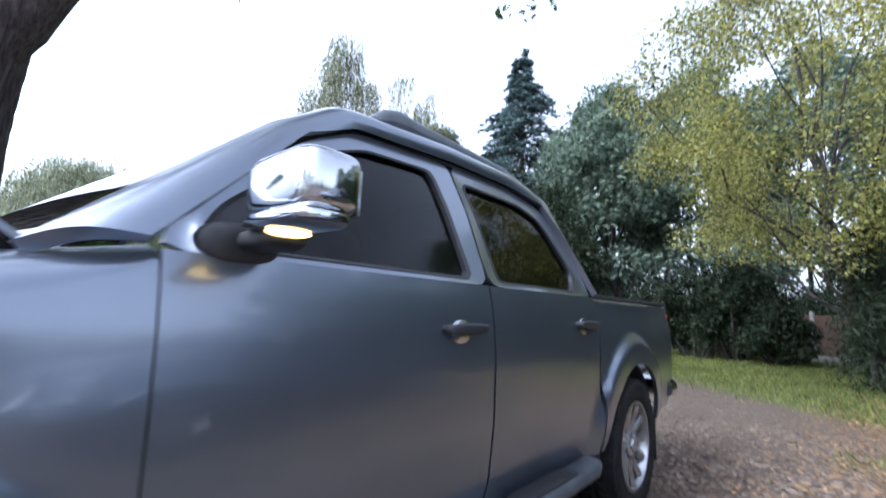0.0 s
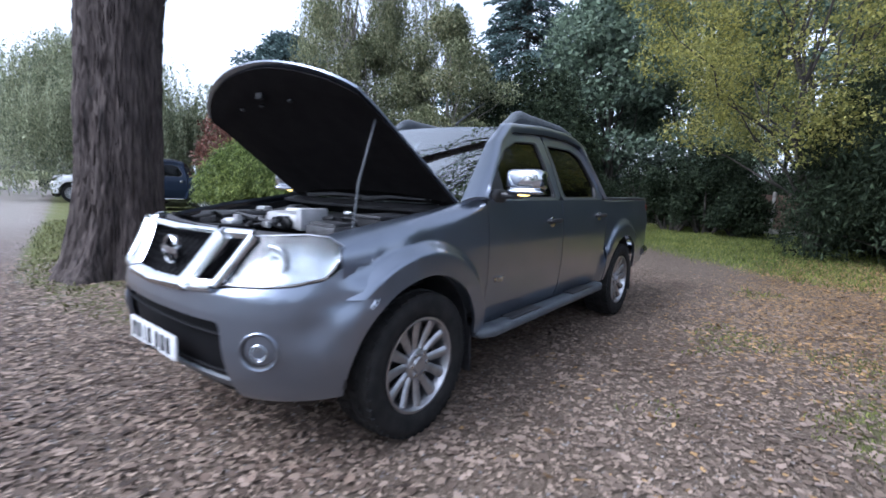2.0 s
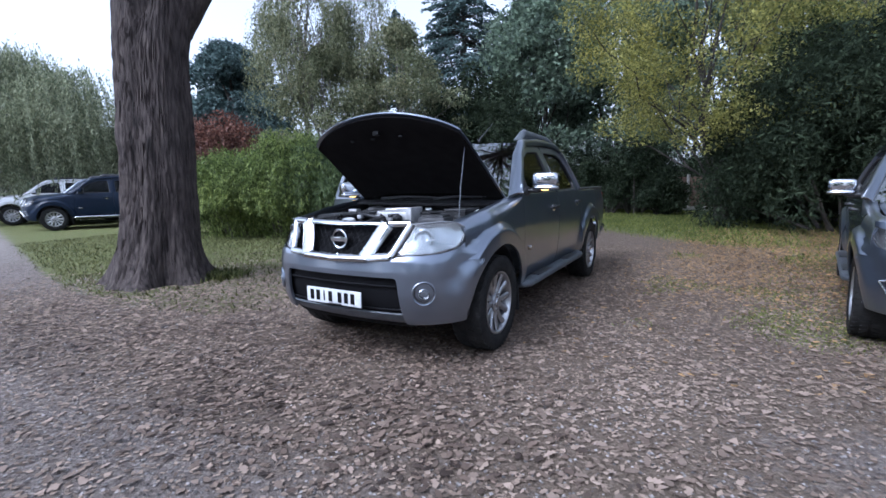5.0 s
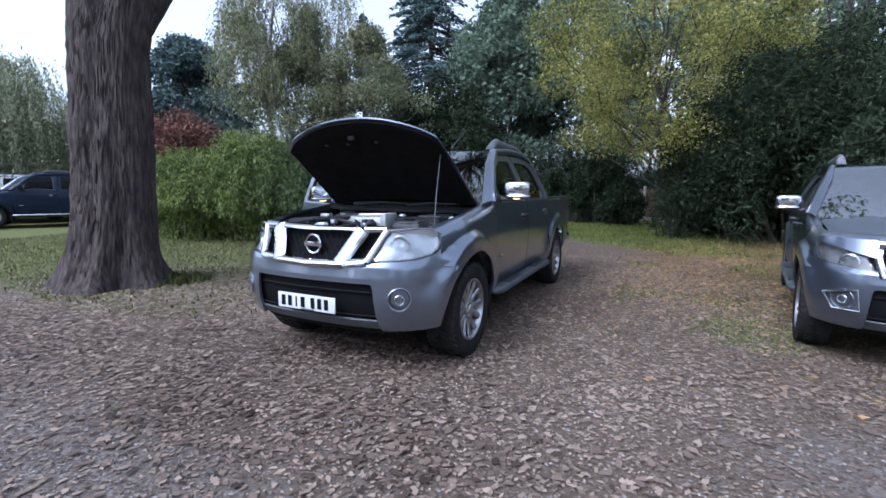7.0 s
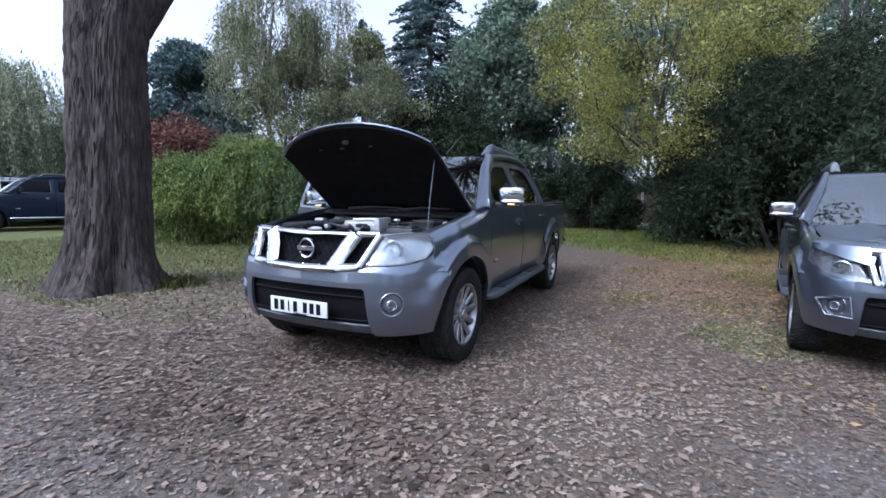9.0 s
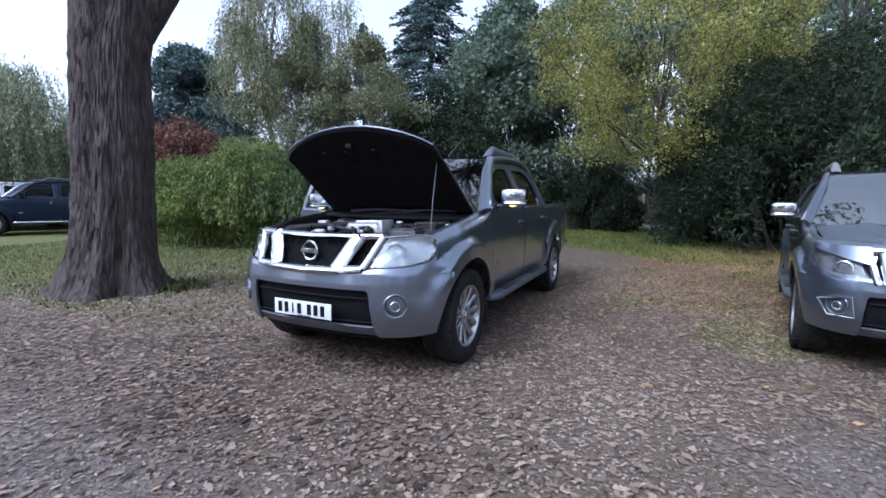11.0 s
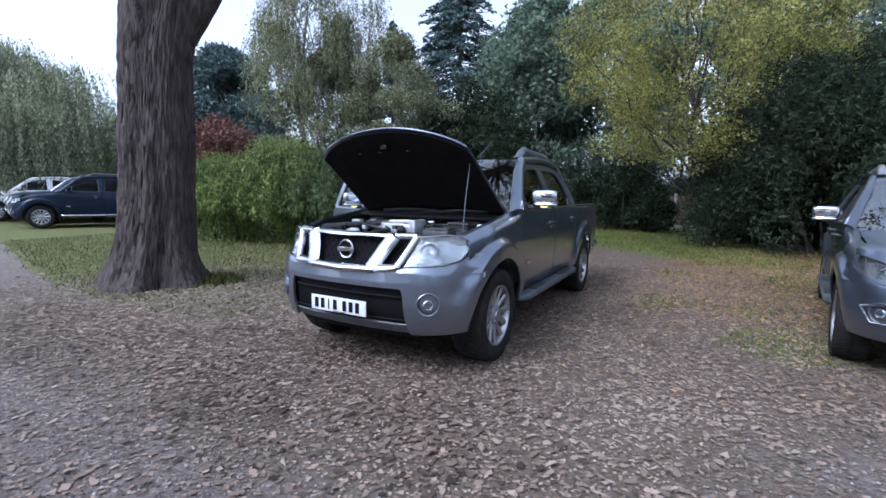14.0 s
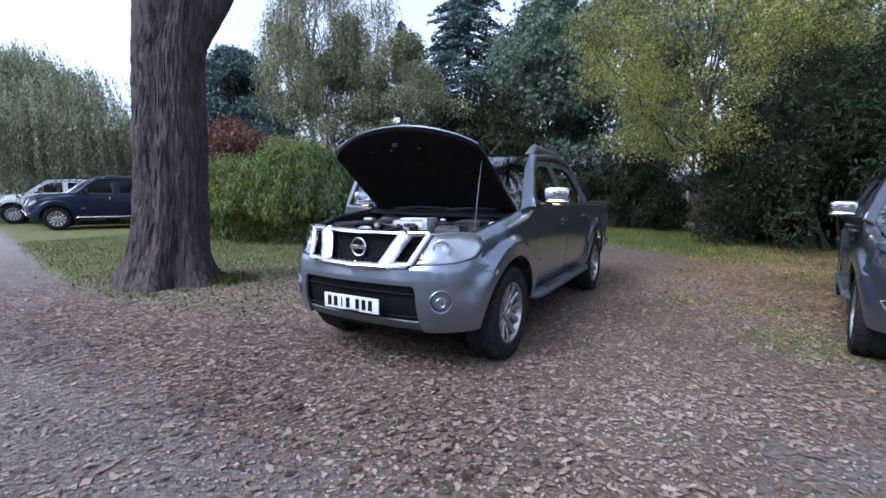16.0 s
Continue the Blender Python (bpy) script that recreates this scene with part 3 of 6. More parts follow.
# ---- the big tree beside the drive ----
def big_trunk():
    rng = np.random.default_rng(11)
    t = thing("oak_tree", "massive old tree with deeply furrowed grey-brown bark", "tree", "", (-4.62, 0.36, 0))
    bm = bmesh.new()
    nz, na = 150, 220
    H = 4.15
    lean = lambda z: Vector((0.072, 0.034, 0)) * min(z, 4.2)
    rings = []
    for i in range(nz + 1):
        z = -0.12 + (H + 0.12) * (i / nz) ** 1.08
        ring = []
        fork = smooth(3.05, 4.3, z)
        cx, cy = lean(z).x + 0.02 * math.sin(z * 1.3) + 0.05 * fork, lean(z).y + 0.06 * fork
        for k in range(na):
            a = 2 * math.pi * k / na
            r = 0.458 - 0.016 * z + 0.25 * math.exp(-max(z, 0) / 0.36) * (1 + 0.30 * math.sin(5 * a + 0.7) + 0.22 * math.sin(8 * a + 2))
            r += 0.02 * math.sin(3 * a + 0.5 * z) + 0.014 * math.sin(7 * a + 1.1 * z)
            r += fork * (0.12 * abs(math.cos(a - 1.0)) ** 1.6 - 0.10 * abs(math.sin(a - 1.0)))
            r += 0.04 * math.exp(-((a - 4.2) / 0.35) ** 2 - ((z - 2.1) / 0.2) ** 2) + 0.06 * math.exp(-((a - 3.6) / 0.3) ** 2 - ((z - 1.5) / 0.25) ** 2)
            r -= 0.055 * math.exp(-((a - 5.2) / 0.2) ** 2) * smooth(0.1, 0.8, z)
            w = noise.noise(Vector((math.cos(a) * 5.5, math.sin(a) * 5.5, z * 0.9)))
            g = noise.noise(Vector((math.cos(a) * 17, math.sin(a) * 17, z * 2.6 + 5)))
            f = noise.noise(Vector((math.cos(a) * 34, math.sin(a) * 34, z * 4.5 + 9)))
            r += 0.016 * (1 - 2 * abs(w)) + 0.02 * (0.6 - 2.0 * abs(g)) + 0.019 * (0.5 - 1.6 * abs(f)) + 0.03 * noise.noise(Vector((math.cos(a) * 1.6, math.sin(a) * 1.6, z * 1.3 + 2)))
            ring.append(bm.verts.new((cx + r * math.cos(a), cy + r * math.sin(a), z)))
        rings.append(ring)
    for a, b in zip(rings, rings[1:]):
        for k in range(na):
            bm.faces.new((a[k], a[(k + 1) % na], b[(k + 1) % na], b[k]))
    bm.faces.new(rings[-1])
    part("trunk", bm, BARK, t, smooth=75)
    limbs = [([(0.20, 0.05, 3.2), (0.22, 0.02, 4.0), (0.14, -0.1, 5.4), (-0.2, -0.3, 9.8)], 0.32), ([(0.30, 0.2, 3.2), (0.47, 0.44, 4.0), (0.72, 0.72, 4.6), (1.45, 1.55, 6.0), (3.1, 3.8, 9.0)], 0.31)]
    tips = []
    for key, r in limbs:
        bm = bmesh.new()
        kz = [q[2] for q in key]
        zs = np.linspace(kz[0], kz[-1], 40)
        ax = lambda z: Vector((lerp(z, kz, [q[0] for q in key]), lerp(z, kz, [q[1] for q in key]), z))
        p = [(ax(max(z - 0.3, kz[0])) + ax(z) + ax(min(z + 0.3, kz[-1]))) / 3 for z in zs]
        tube(bm, p, [float(r * (1 - 0.5 * (z - kz[0]) / (kz[-1] - kz[0])) * (0.7 + 0.3 * smooth(3.2, 3.9, z))) for z in zs], 48)
        for v in bm.verts:
            c = ax(min(max(v.co.z, kz[0]), kz[-1]))
            o = v.co - c
            w = noise.noise(Vector((o.x * 14, o.y * 14, v.co.z * 1.5)))
            v.co = c + o * (1 + 0.11 * (0.4 - abs(w)) + 0.05 * noise.noise(Vector((o.x * 32, o.y * 32, v.co.z * 3))))
        part("limb", bm, BARK, t, smooth=75)
        tips.append(np.array(p[-1]))
    cl = []
    bm = bmesh.new()
    for i in range(80):
        s = tips[i % 2]
        c = np.array(s) + np.array([rng.normal() * 2.4, rng.normal() * 2.4, rng.uniform(0.4, 5.0)])
        cl.append((*c, rng.uniform(0.6, 1.1)))
        tube(bm, limb_path(s, c, rng, 0.04, 4, 0.07), [0.07, 0.055, 0.04, 0.025, 0.012], 5)
    # low hanging twigs at the ends of two long branches
    for e, n in (((2.9, 6.7, 6.6), 4), ((3.7, 7.0, 6.6), 3)):
        q = np.array(e) + np.array([0, -0.4, 0.9])
        tube(bm, limb_path(tips[1], q, rng, 0.06, 6, 0.05), [0.05, 0.04, 0.03, 0.022, 0.016, 0.01, 0.006], 5)
        for k in range(n):
            cl.append((*(np.array(e) + rng.normal(size=3) * np.array([0.35, 0.3, 0.12])), 0.16))
    part("branchwork", bm, BARK_DARK, t)
    crown_leaves("crown", cl, 130, 0.17, LEAF_MID, t, rng, 0.7, 0.3)
    return t


big_trunk()

# ---- trees and shrubs round the clearing ----
weeping("tall weeping willow with long pale green strands", (-26.46, 6.65, 0), 8.2, 5.0, LEAF_WILLOW, 21, strands=3000, drop=(2.0, 5.5), size=0.135, per=52)
weeping("pale green weeping willow behind the parked cars", (-25.23, 13.31, 0), 7.0, 3.6, LEAF_WILLOW, 22, strands=900, drop=(1.5, 4.0), size=0.2)
broadleaf("dark blue-green cedar with a rounded top", (-21.40, 14.10, 0), 9.2, 3.4, 0.3, LEAF_SPRUCE, 23, clumps=80, per=420, size=0.22, low=0.12, droop=0.4, squash=0.6, name="cedar_tree")
broadleaf("dark blue-green cedar behind the willow", (-25.37, 17.31, 0), 8.6, 3.4, 0.3, LEAF_SPRUCE, 123, clumps=60, per=380, size=0.24, low=0.12, droop=0.4, squash=0.6, name="cedar_tree")
shrub("copper-red leafy shrub behind the juniper", (-15.76, 8.79, 0), (2.8, 2.0, 4.5), LEAF_RED, 24, clumps=75, per=420, leaf=0.15, slim=0.5, cr=0.75)
sprays("bright green juniper with arching sprays", (-9.08, 5.23, 0), (1.9, 1.5, 2.15), LEAF_HEDGE, 25, stems=460, per=240, leaf=0.1)
sprays("tall green juniper with nodding tips", (-7.42, 5.52, 0), (1.5, 1.3, 2.5), LEAF_HEDGE, 125, stems=340, per=240, leaf=0.1)
sprays("darker green juniper beside the parked pickup", (-6.42, 5.94, 0), (1.5, 1.3, 2.3), LEAF_MID, 26, stems=300, per=240, leaf=0.095)
weeping("tall silver birch with thin hanging twigs", (-11.61, 10.31, 0), 11.2, 1.9, LEAF_BIRCH, 27, strands=1300, drop=(0.8, 2.8), size=0.10, bark=BARK_BIRCH, trunk_r=0.15, name="birch_tree", dome=0.9)
weeping("tall silver birch with sparse foliage", (-11.66, 14.22, 0), 11.8, 1.8, LEAF_BIRCH, 28, strands=520, drop=(0.8, 2.6), size=0.10, bark=BARK_BIRCH, trunk_r=0.14, name="birch_tree", dome=0.9)
broadleaf("grey-green birch thicket with pale stems", (-10.82, 10.63, 0), 6.6, 2.3, 0.09, LEAF_BIRCH, 29, clumps=100, per=420, size=0.095, low=0.08, bark=BARK_BIRCH, clump_r=0.6, droop=0.8, stems=5, name="birch_tree", limbs=24)
broadleaf("grey-green birch with thin pale stems", (-8.43, 11.95, 0), 7.4, 2.4, 0.09, LEAF_BIRCH, 30, clumps=100, per=380, size=0.095, low=0.12, bark=BARK_BIRCH, clump_r=0.6, droop=0.8, stems=5, name="birch_tree", limbs=24)
shrub("dark yew bush behind the pickup", (-6.20, 14.23, 0), (2.5, 2.1, 6.1), LEAF_YEW_AND_SHADE, 31, clumps=120, per=320, leaf=0.21, slim=0.3, cr=0.7, name="yew_bush")
conifer("tall dark blue-green spruce", (-10.68, 21.94, 0), 15.6, 6.3, LEAF_SPRUCE, 32, per=76, tiers=50, narrow=0.85, size=0.26)
conifer("slim dark conifer beside the birches", (-14.90, 21.12, 0), 11.6, 1.7, LEAF_SPRUCE, 33, tiers=28, per=44, size=0.26, narrow=0.7)
woods = [(-5.53, 21.40, 12.0, 3.4), (-2.13, 23.76, 13.0, 3.8), (2.02, 25.37, 13.5, 4.0), (6.38, 24.77, 13.5, 4.0), (10.69, 22.84, 13.5, 4.2), (-7.67, 26.50, 12.5, 3.6), (14.97, 20.01, 13.0, 4.2), (18.16, 14.44, 12.0, 4.2)]
for k, (x, y, h, r) in enumerate(woods):
    broadleaf("dark woodland tree with thin bare lower stems", (x, y, 0), h, r, 0.15, LEAF_DARK, 40 + k, clumps=120, per=170, size=0.25, low=0.20, stems=4, droop=0.3, clump_r=0.95)
broadleaf("yellowing field maple with airy branches", (2.6, 12.9, 0), 9.4, 3.7, 0.11, LEAF_YELLOW, 51, clumps=190, per=380, size=0.078, low=0.26, clump_r=0.62, stems=2, limbs=22, name="maple_tree", lean=(-1.2, -1.2), squash=0.72)
broadleaf("green maple on the clearing's edge, just turning", (6.64, 13.85, 0), 10.0, 4.0, 0.12, LEAF_MID, 52, clumps=130, per=320, size=0.085, low=0.3, clump_r=0.7, stems=2, limbs=20, name="maple_tree", squash=0.72)
shrub("large dark yew with drooping boughs", (5.37, 11.27, 0), (2.9, 2.2, 5.5), LEAF_YEW_AND_SHADE, 53, clumps=210, per=380, leaf=0.15, slim=0.24, cr=0.62, droop=0.6, name="yew_bush")
shrub("large dark yew beside the silver pickup", (8.10, 8.78, 0), (2.9, 2.3, 4.9), LEAF_YEW_AND_SHADE, 54, clumps=180, per=360, leaf=0.15, slim=0.26, cr=0.62, droop=0.6, name="yew_bush")
shrub("dark yew at the end of the lawn", (4.40, 13.70, 0), (1.5, 1.3, 3.4), LEAF_YEW_AND_SHADE, 55, clumps=70, per=460, leaf=0.15, slim=0.28, cr=0.5, name="yew_bush")
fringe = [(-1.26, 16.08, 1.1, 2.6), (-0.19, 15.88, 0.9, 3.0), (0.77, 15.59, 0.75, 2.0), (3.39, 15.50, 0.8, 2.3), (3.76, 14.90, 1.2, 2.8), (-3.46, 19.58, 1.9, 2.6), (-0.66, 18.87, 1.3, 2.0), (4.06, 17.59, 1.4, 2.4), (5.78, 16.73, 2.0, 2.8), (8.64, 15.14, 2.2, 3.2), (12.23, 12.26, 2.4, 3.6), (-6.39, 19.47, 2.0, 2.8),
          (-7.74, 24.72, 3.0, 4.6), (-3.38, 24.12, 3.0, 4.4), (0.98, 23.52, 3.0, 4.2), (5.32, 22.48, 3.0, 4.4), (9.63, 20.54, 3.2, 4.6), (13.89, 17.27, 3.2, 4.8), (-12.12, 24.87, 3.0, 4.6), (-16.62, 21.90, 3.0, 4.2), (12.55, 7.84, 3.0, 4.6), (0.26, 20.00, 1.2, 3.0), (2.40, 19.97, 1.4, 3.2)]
# shade at the wood's edge is in the leaf colour here
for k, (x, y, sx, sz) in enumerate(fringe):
    shrub("undergrowth along the wood's edge, shade put into its dark leaves", (x, y, 0), (sx, 1.2, sz), LEAF_YEW_AND_SHADE, 60 + k, clumps=44, per=260, leaf=0.13, slim=0.4, cr=0.24 * sx + 0.12, name="undergrowth")
# mostly unseen trees added on the near side of the drive, behind whoever walks here, sized to shape reflections
far_tree = broadleaf("dark tree round the drive, mostly unseen, added for reflections", (-3, -21, 0), 10.0, 4.2, 0.2, LEAF_DARK, 71, clumps=60, per=70, size=0.5, low=0.12, droop=0.3)
for x, y, a, k in ((-12, -19, 40, 1.0), (6, -22, 100, 1.05), (14, -17, 200, 0.7), (-21, -14, 260, 0.9), (20, -8, 310, 0.45), (22, 2, 20, 0.45), (-38, 1, 80, 0.8), (-39, 12, 150, 0.9)):
    copy_thing(far_tree, pose(x, y, 0, 0, 0, a) @ Matrix.Scale(k, 4))


# ---- fence at the back of the lawn ----
def fence():
    t = thing("wooden_fence", "brown overlapped wooden fence panels between concrete posts", "fence", "", (0, 0, 0))
    a, b = Vector((-10.8, 22.4, 0)), Vector((12.3, 14.9, 0))
    d = (b - a).normalized()
    turn = Matrix.Rotation(math.atan2(d.y, d.x), 4, "Z")
    bm = bmesh.new()
    box(bm, (0, 0, 0), (1.74, 0.016, 0.165), 0.004)
    board = bpy.data.meshes.new("board")
    bm.to_mesh(board)
    bm.free()
    board.materials.append(FENCE_WOOD)
    for k in range(int((b - a).length / 1.85)):
        p = a + d * (k * 1.85)
        bm = bmesh.new()
        box(bm, p + Vector((0, 0, 0.74)), (0.1, 0.1, 1.52), 0.008, turn)
        part("post", bm, CONCRETE, t, "pale concrete post")
        bm = bmesh.new()
        box(bm, p + d * 0.925 + Vector((0, 0, 0.08)), (1.74, 0.05, 0.2), 0.006, turn)
        part("gravel_board", bm, CONCRETE, t, "concrete gravel board")
        for i in range(8):
            ob = new("board", board)
            ob.parent = t
            ob.matrix_basis = Matrix.Translation(p + d * 0.925 + Vector((0, 0, 0.255 + i * 0.15))) @ turn @ Matrix.Rotation(radians(4), 4, "X")


fence()


# ---- far end of the drive ----
def trailer():
    t = thing("utility_trailer", "low dark flatbed trailer parked far down the drive", "trailer", "", (-26.6, 5.1, 0))
    bm = bmesh.new()
    box(bm, (0, 0, 0.55), (1.5, 2.6, 0.08), 0.01)
    part("flatbed", bm, ENGINE_GREY, t)
    for x, y, a, b in ((-0.74, 0, 0.03, 2.6), (0.74, 0, 0.03, 2.6), (0, 1.29, 1.5, 0.03), (0, -1.29, 1.5, 0.03)):
        bm = bmesh.new()
        box(bm, (x, y, 0.75), (a, b, 0.32), 0.005)
        part("side_board", bm, ENGINE_DARK, t)
    for x in (-0.8, 0.8):
        bm = bmesh.new()
        lathe(bm, [(0.12, -0.08), (0.28, -0.08), (0.28, 0.08), (0.12, 0.08)], 24, Matrix.Translation((x, 0.1, 0.28)))
        part("wheel", bm, RUBBER, t)
    bm = bmesh.new()
    tube(bm, [(-0.5, -1.3, 0.52), (0, -2.3, 0.45), (0.5, -1.3, 0.52)], 0.035, 8)
    part("drawbar", bm, ENGINE_GREY, t)
    t.matrix_basis = pose(-26.6, 5.1, 0, 0, 0, 50)


def gate_post(x, y):
    t = thing("gate_post", "pale square gate post beside the drive", "post", "gate posts", (x, y, 0))
    bm = bmesh.new()
    box(bm, (0, 0, 0.6), (0.16, 0.16, 1.25), 0.015)
    part("shaft", bm, PAINT_WHITE, t)
    bm = bmesh.new()
    box(bm, (0, 0, 1.26), (0.21, 0.21, 0.06), 0.02, None, 0.7)
    part("cap", bm, PAINT_WHITE, t)


trailer()
for x, y in ((-31.4, 5.7), (-32.9, 3.9)):
    gate_post(x, y)

import functools

# ---- pickup trucks: nose towards -y, front axle over the origin ----
AXLE, WHEEL_R, ARCH_R = 3.2, 0.385, 0.46
NOSE_X = [0.0, 0.20, 0.40, 0.55, 0.68, 0.78]
NOSE_Y = [-0.888, -0.882, -0.864, -0.835, -0.775, -0.68]


def flank(y, z):
    """Half width of the body side at a place along and a height."""
    x = lerp(z, [0.30, 0.42, 0.55, 0.75, 0.95, 1.08, 1.16, 1.24], [0.815, 0.858, 0.888, 0.908, 0.91, 0.902, 0.89, 0.872])
    for yc, k in ((0.0, 0.060), (AXLE, 0.044)):
        r = math.hypot(y - yc, z - 0.40)
        x += k * (1 - smooth(0.56, 0.64, r))
    return x * lerp(y, [-0.70, -0.6, -0.48, -0.3, -0.1, 3.6, 4.25], [0.86, 0.905, 0.95, 0.98, 1.0, 1.0, 0.965])


def house(z):
    """Half width of the glazed cab above the belt line."""
    return 0.878 - 0.40 * (z - 1.22) - 0.10 * max(0, z - 1.5)


def arch(y, yc):
    d = ARCH_R ** 2 - (y - yc) ** 2
    return 0.40 + math.sqrt(d) if d > 0 else 0.0


@functools.lru_cache(400000)
def nose(s, z):
    """The wrap-round front: s from 0 at the middle to 1 at the front wheel arch; negative s is the other side."""
    back = lerp(z, [0.32, 0.38, 0.47, 0.58, 0.74, 0.82, 0.88, 0.96, 1.08], [0.12, 0.06, 0.02, 0.0, 0.0, 0.012, 0.055, 0.10, 0.155])
    d = ARCH_R ** 2 - (min(z, 0.8) - 0.40) ** 2
    y1 = -math.sqrt(max(d, 0.0516))
    xs = [*NOSE_X, flank(-0.56, z), flank(-0.50, z), flank((y1 - 0.50) / 2, z), flank(y1, z)]
    ys = [*[v + back for v in NOSE_Y], -0.56 + back * 0.3, -0.50 + back * 0.1, (y1 - 0.50) / 2, y1]
    ln = np.concatenate([[0], np.cumsum(np.hypot(np.diff(xs), np.diff(ys)))])
    a = abs(s) * ln[-1]
    x = np.interp([a - 0.05, a, a + 0.05], ln, xs).mean() if 0.05 < a < ln[-1] - 0.05 else np.interp(a, ln, xs)
    y = np.interp([a - 0.05, a, a + 0.05], ln, ys).mean() if 0.05 < a < ln[-1] - 0.05 else np.interp(a, ln, ys)
    return math.copysign(float(x), s), float(y), z


def nose_sy(y, z):
    """Where the wrap-round front reaches a place along the side."""
    lo, hi = 0.0, 1.0
    for _ in range(16):
        m = (lo + hi) / 2
        lo, hi = (m, hi) if nose(m, z)[1] < y else (lo, m)
    return lo


@functools.lru_cache(100000)
def nose_s(x, z):
    lo, hi = 0.0, 1.0
    for _ in range(18):
        m = (lo + hi) / 2
        lo, hi = (m, hi) if nose(m, z)[0] < x else (lo, m)
    return lo


def closed_loop(pts, n=64, radius=0.05):
    """Rounds the corners of an outline and spreads n points evenly on it."""
    out, k = [], len(pts)
    for i in range(k):
        p, a, b = (Vector((*pts[j % k], 0)) for j in (i, i - 1, i + 1))
        r = min(radius, (a - p).length * 0.45, (b - p).length * 0.45)
        s, e = p + (a - p).normalized() * r, p + (b - p).normalized() * r
        for t in range(7):
            t /= 6
            out.append(s * (1 - t) ** 2 + p * 2 * t * (1 - t) + e * t * t)
    out.append(out[0])
    ln = np.concatenate([[0], np.cumsum([(b - a).length for a, b in zip(out, out[1:])])])
    u = np.linspace(0, ln[-1], n, endpoint=False)
    return [(float(np.interp(v, ln, [q.x for q in out])), float(np.interp(v, ln, [q.y for q in out]))) for v in u]


def window_frame(bm, outer, inner, side, depth=0.035, lift=0.0):
    """A frame between two outlines on the cab's side, with a reveal."""
    n = len(outer)
    P = lambda q, d: bm.verts.new((side * (house(q[1]) + lift - d), q[0], q[1]))
    a, b, c = [P(q, 0) for q in outer], [P(q, 0.004) for q in inner], [P(q, depth) for q in inner]
    o = [P(q, depth) for q in outer]
    for i in range(n):
        j = (i + 1) % n
        bm.faces.new((a[i], a[j], b[j], b[i]))
        bm.faces.new((b[i], b[j], c[j], c[i]))
        bm.faces.new((a[i], o[i], o[j], a[j]))
    return bm


def pane(bm, loop, side, depth, thick=0.005):
    """A window pane that follows the cab's side."""
    cy, cz = (sum(q[k] for q in loop) / len(loop) for k in (0, 1))
    faces = []
    for d in (depth, depth + thick):
        rings = [[bm.verts.new((side * (house(cz + (q[1] - cz) * f) - d), cy + (q[0] - cy) * f, cz + (q[1] - cz) * f)) for q in loop] for f in (1, 0.5, 0.05)]
        for r0, r1 in zip(rings, rings[1:]):
            for i in range(len(loop)):
                j = (i + 1) % len(loop)
                bm.faces.new((r0[i], r0[j], r1[j], r1[i]))
        bm.faces.new(rings[-1])
        faces.append(rings[0])
    for i in range(len(loop)):
        j = (i + 1) % len(loop)
        bm.faces.new((faces[0][i], faces[1][i], faces[1][j], faces[0][j]))
    return bm


def blob(bm, c, s, power=3.0, nu=24, nv=14, turn=None):
    """A rounded block: between a ball and a box."""
    def f(a):
        return math.copysign(abs(a) ** (2 / power), a)
    m = Matrix.Translation(c) @ (turn or Matrix())
    rows = []
    for j in range(1, nv):
        b = -math.pi / 2 + math.pi * j / nv
        rows.append([bm.verts.new(m @ Vector((s[0] * f(math.cos(b)) * f(math.cos(a)), s[1] * f(math.cos(b)) * f(math.sin(a)), s[2] * f(math.sin(b))))) for a in [2 * math.pi * i / nu for i in range(nu)]])
    for r0, r1 in zip(rows, rows[1:]):
        for i in range(nu):
            bm.faces.new((r0[i], r0[(i + 1) % nu], r1[(i + 1) % nu], r1[i]))
    bm.faces.new(rows[0][::-1])
    bm.faces.new(rows[-1])
    return bm


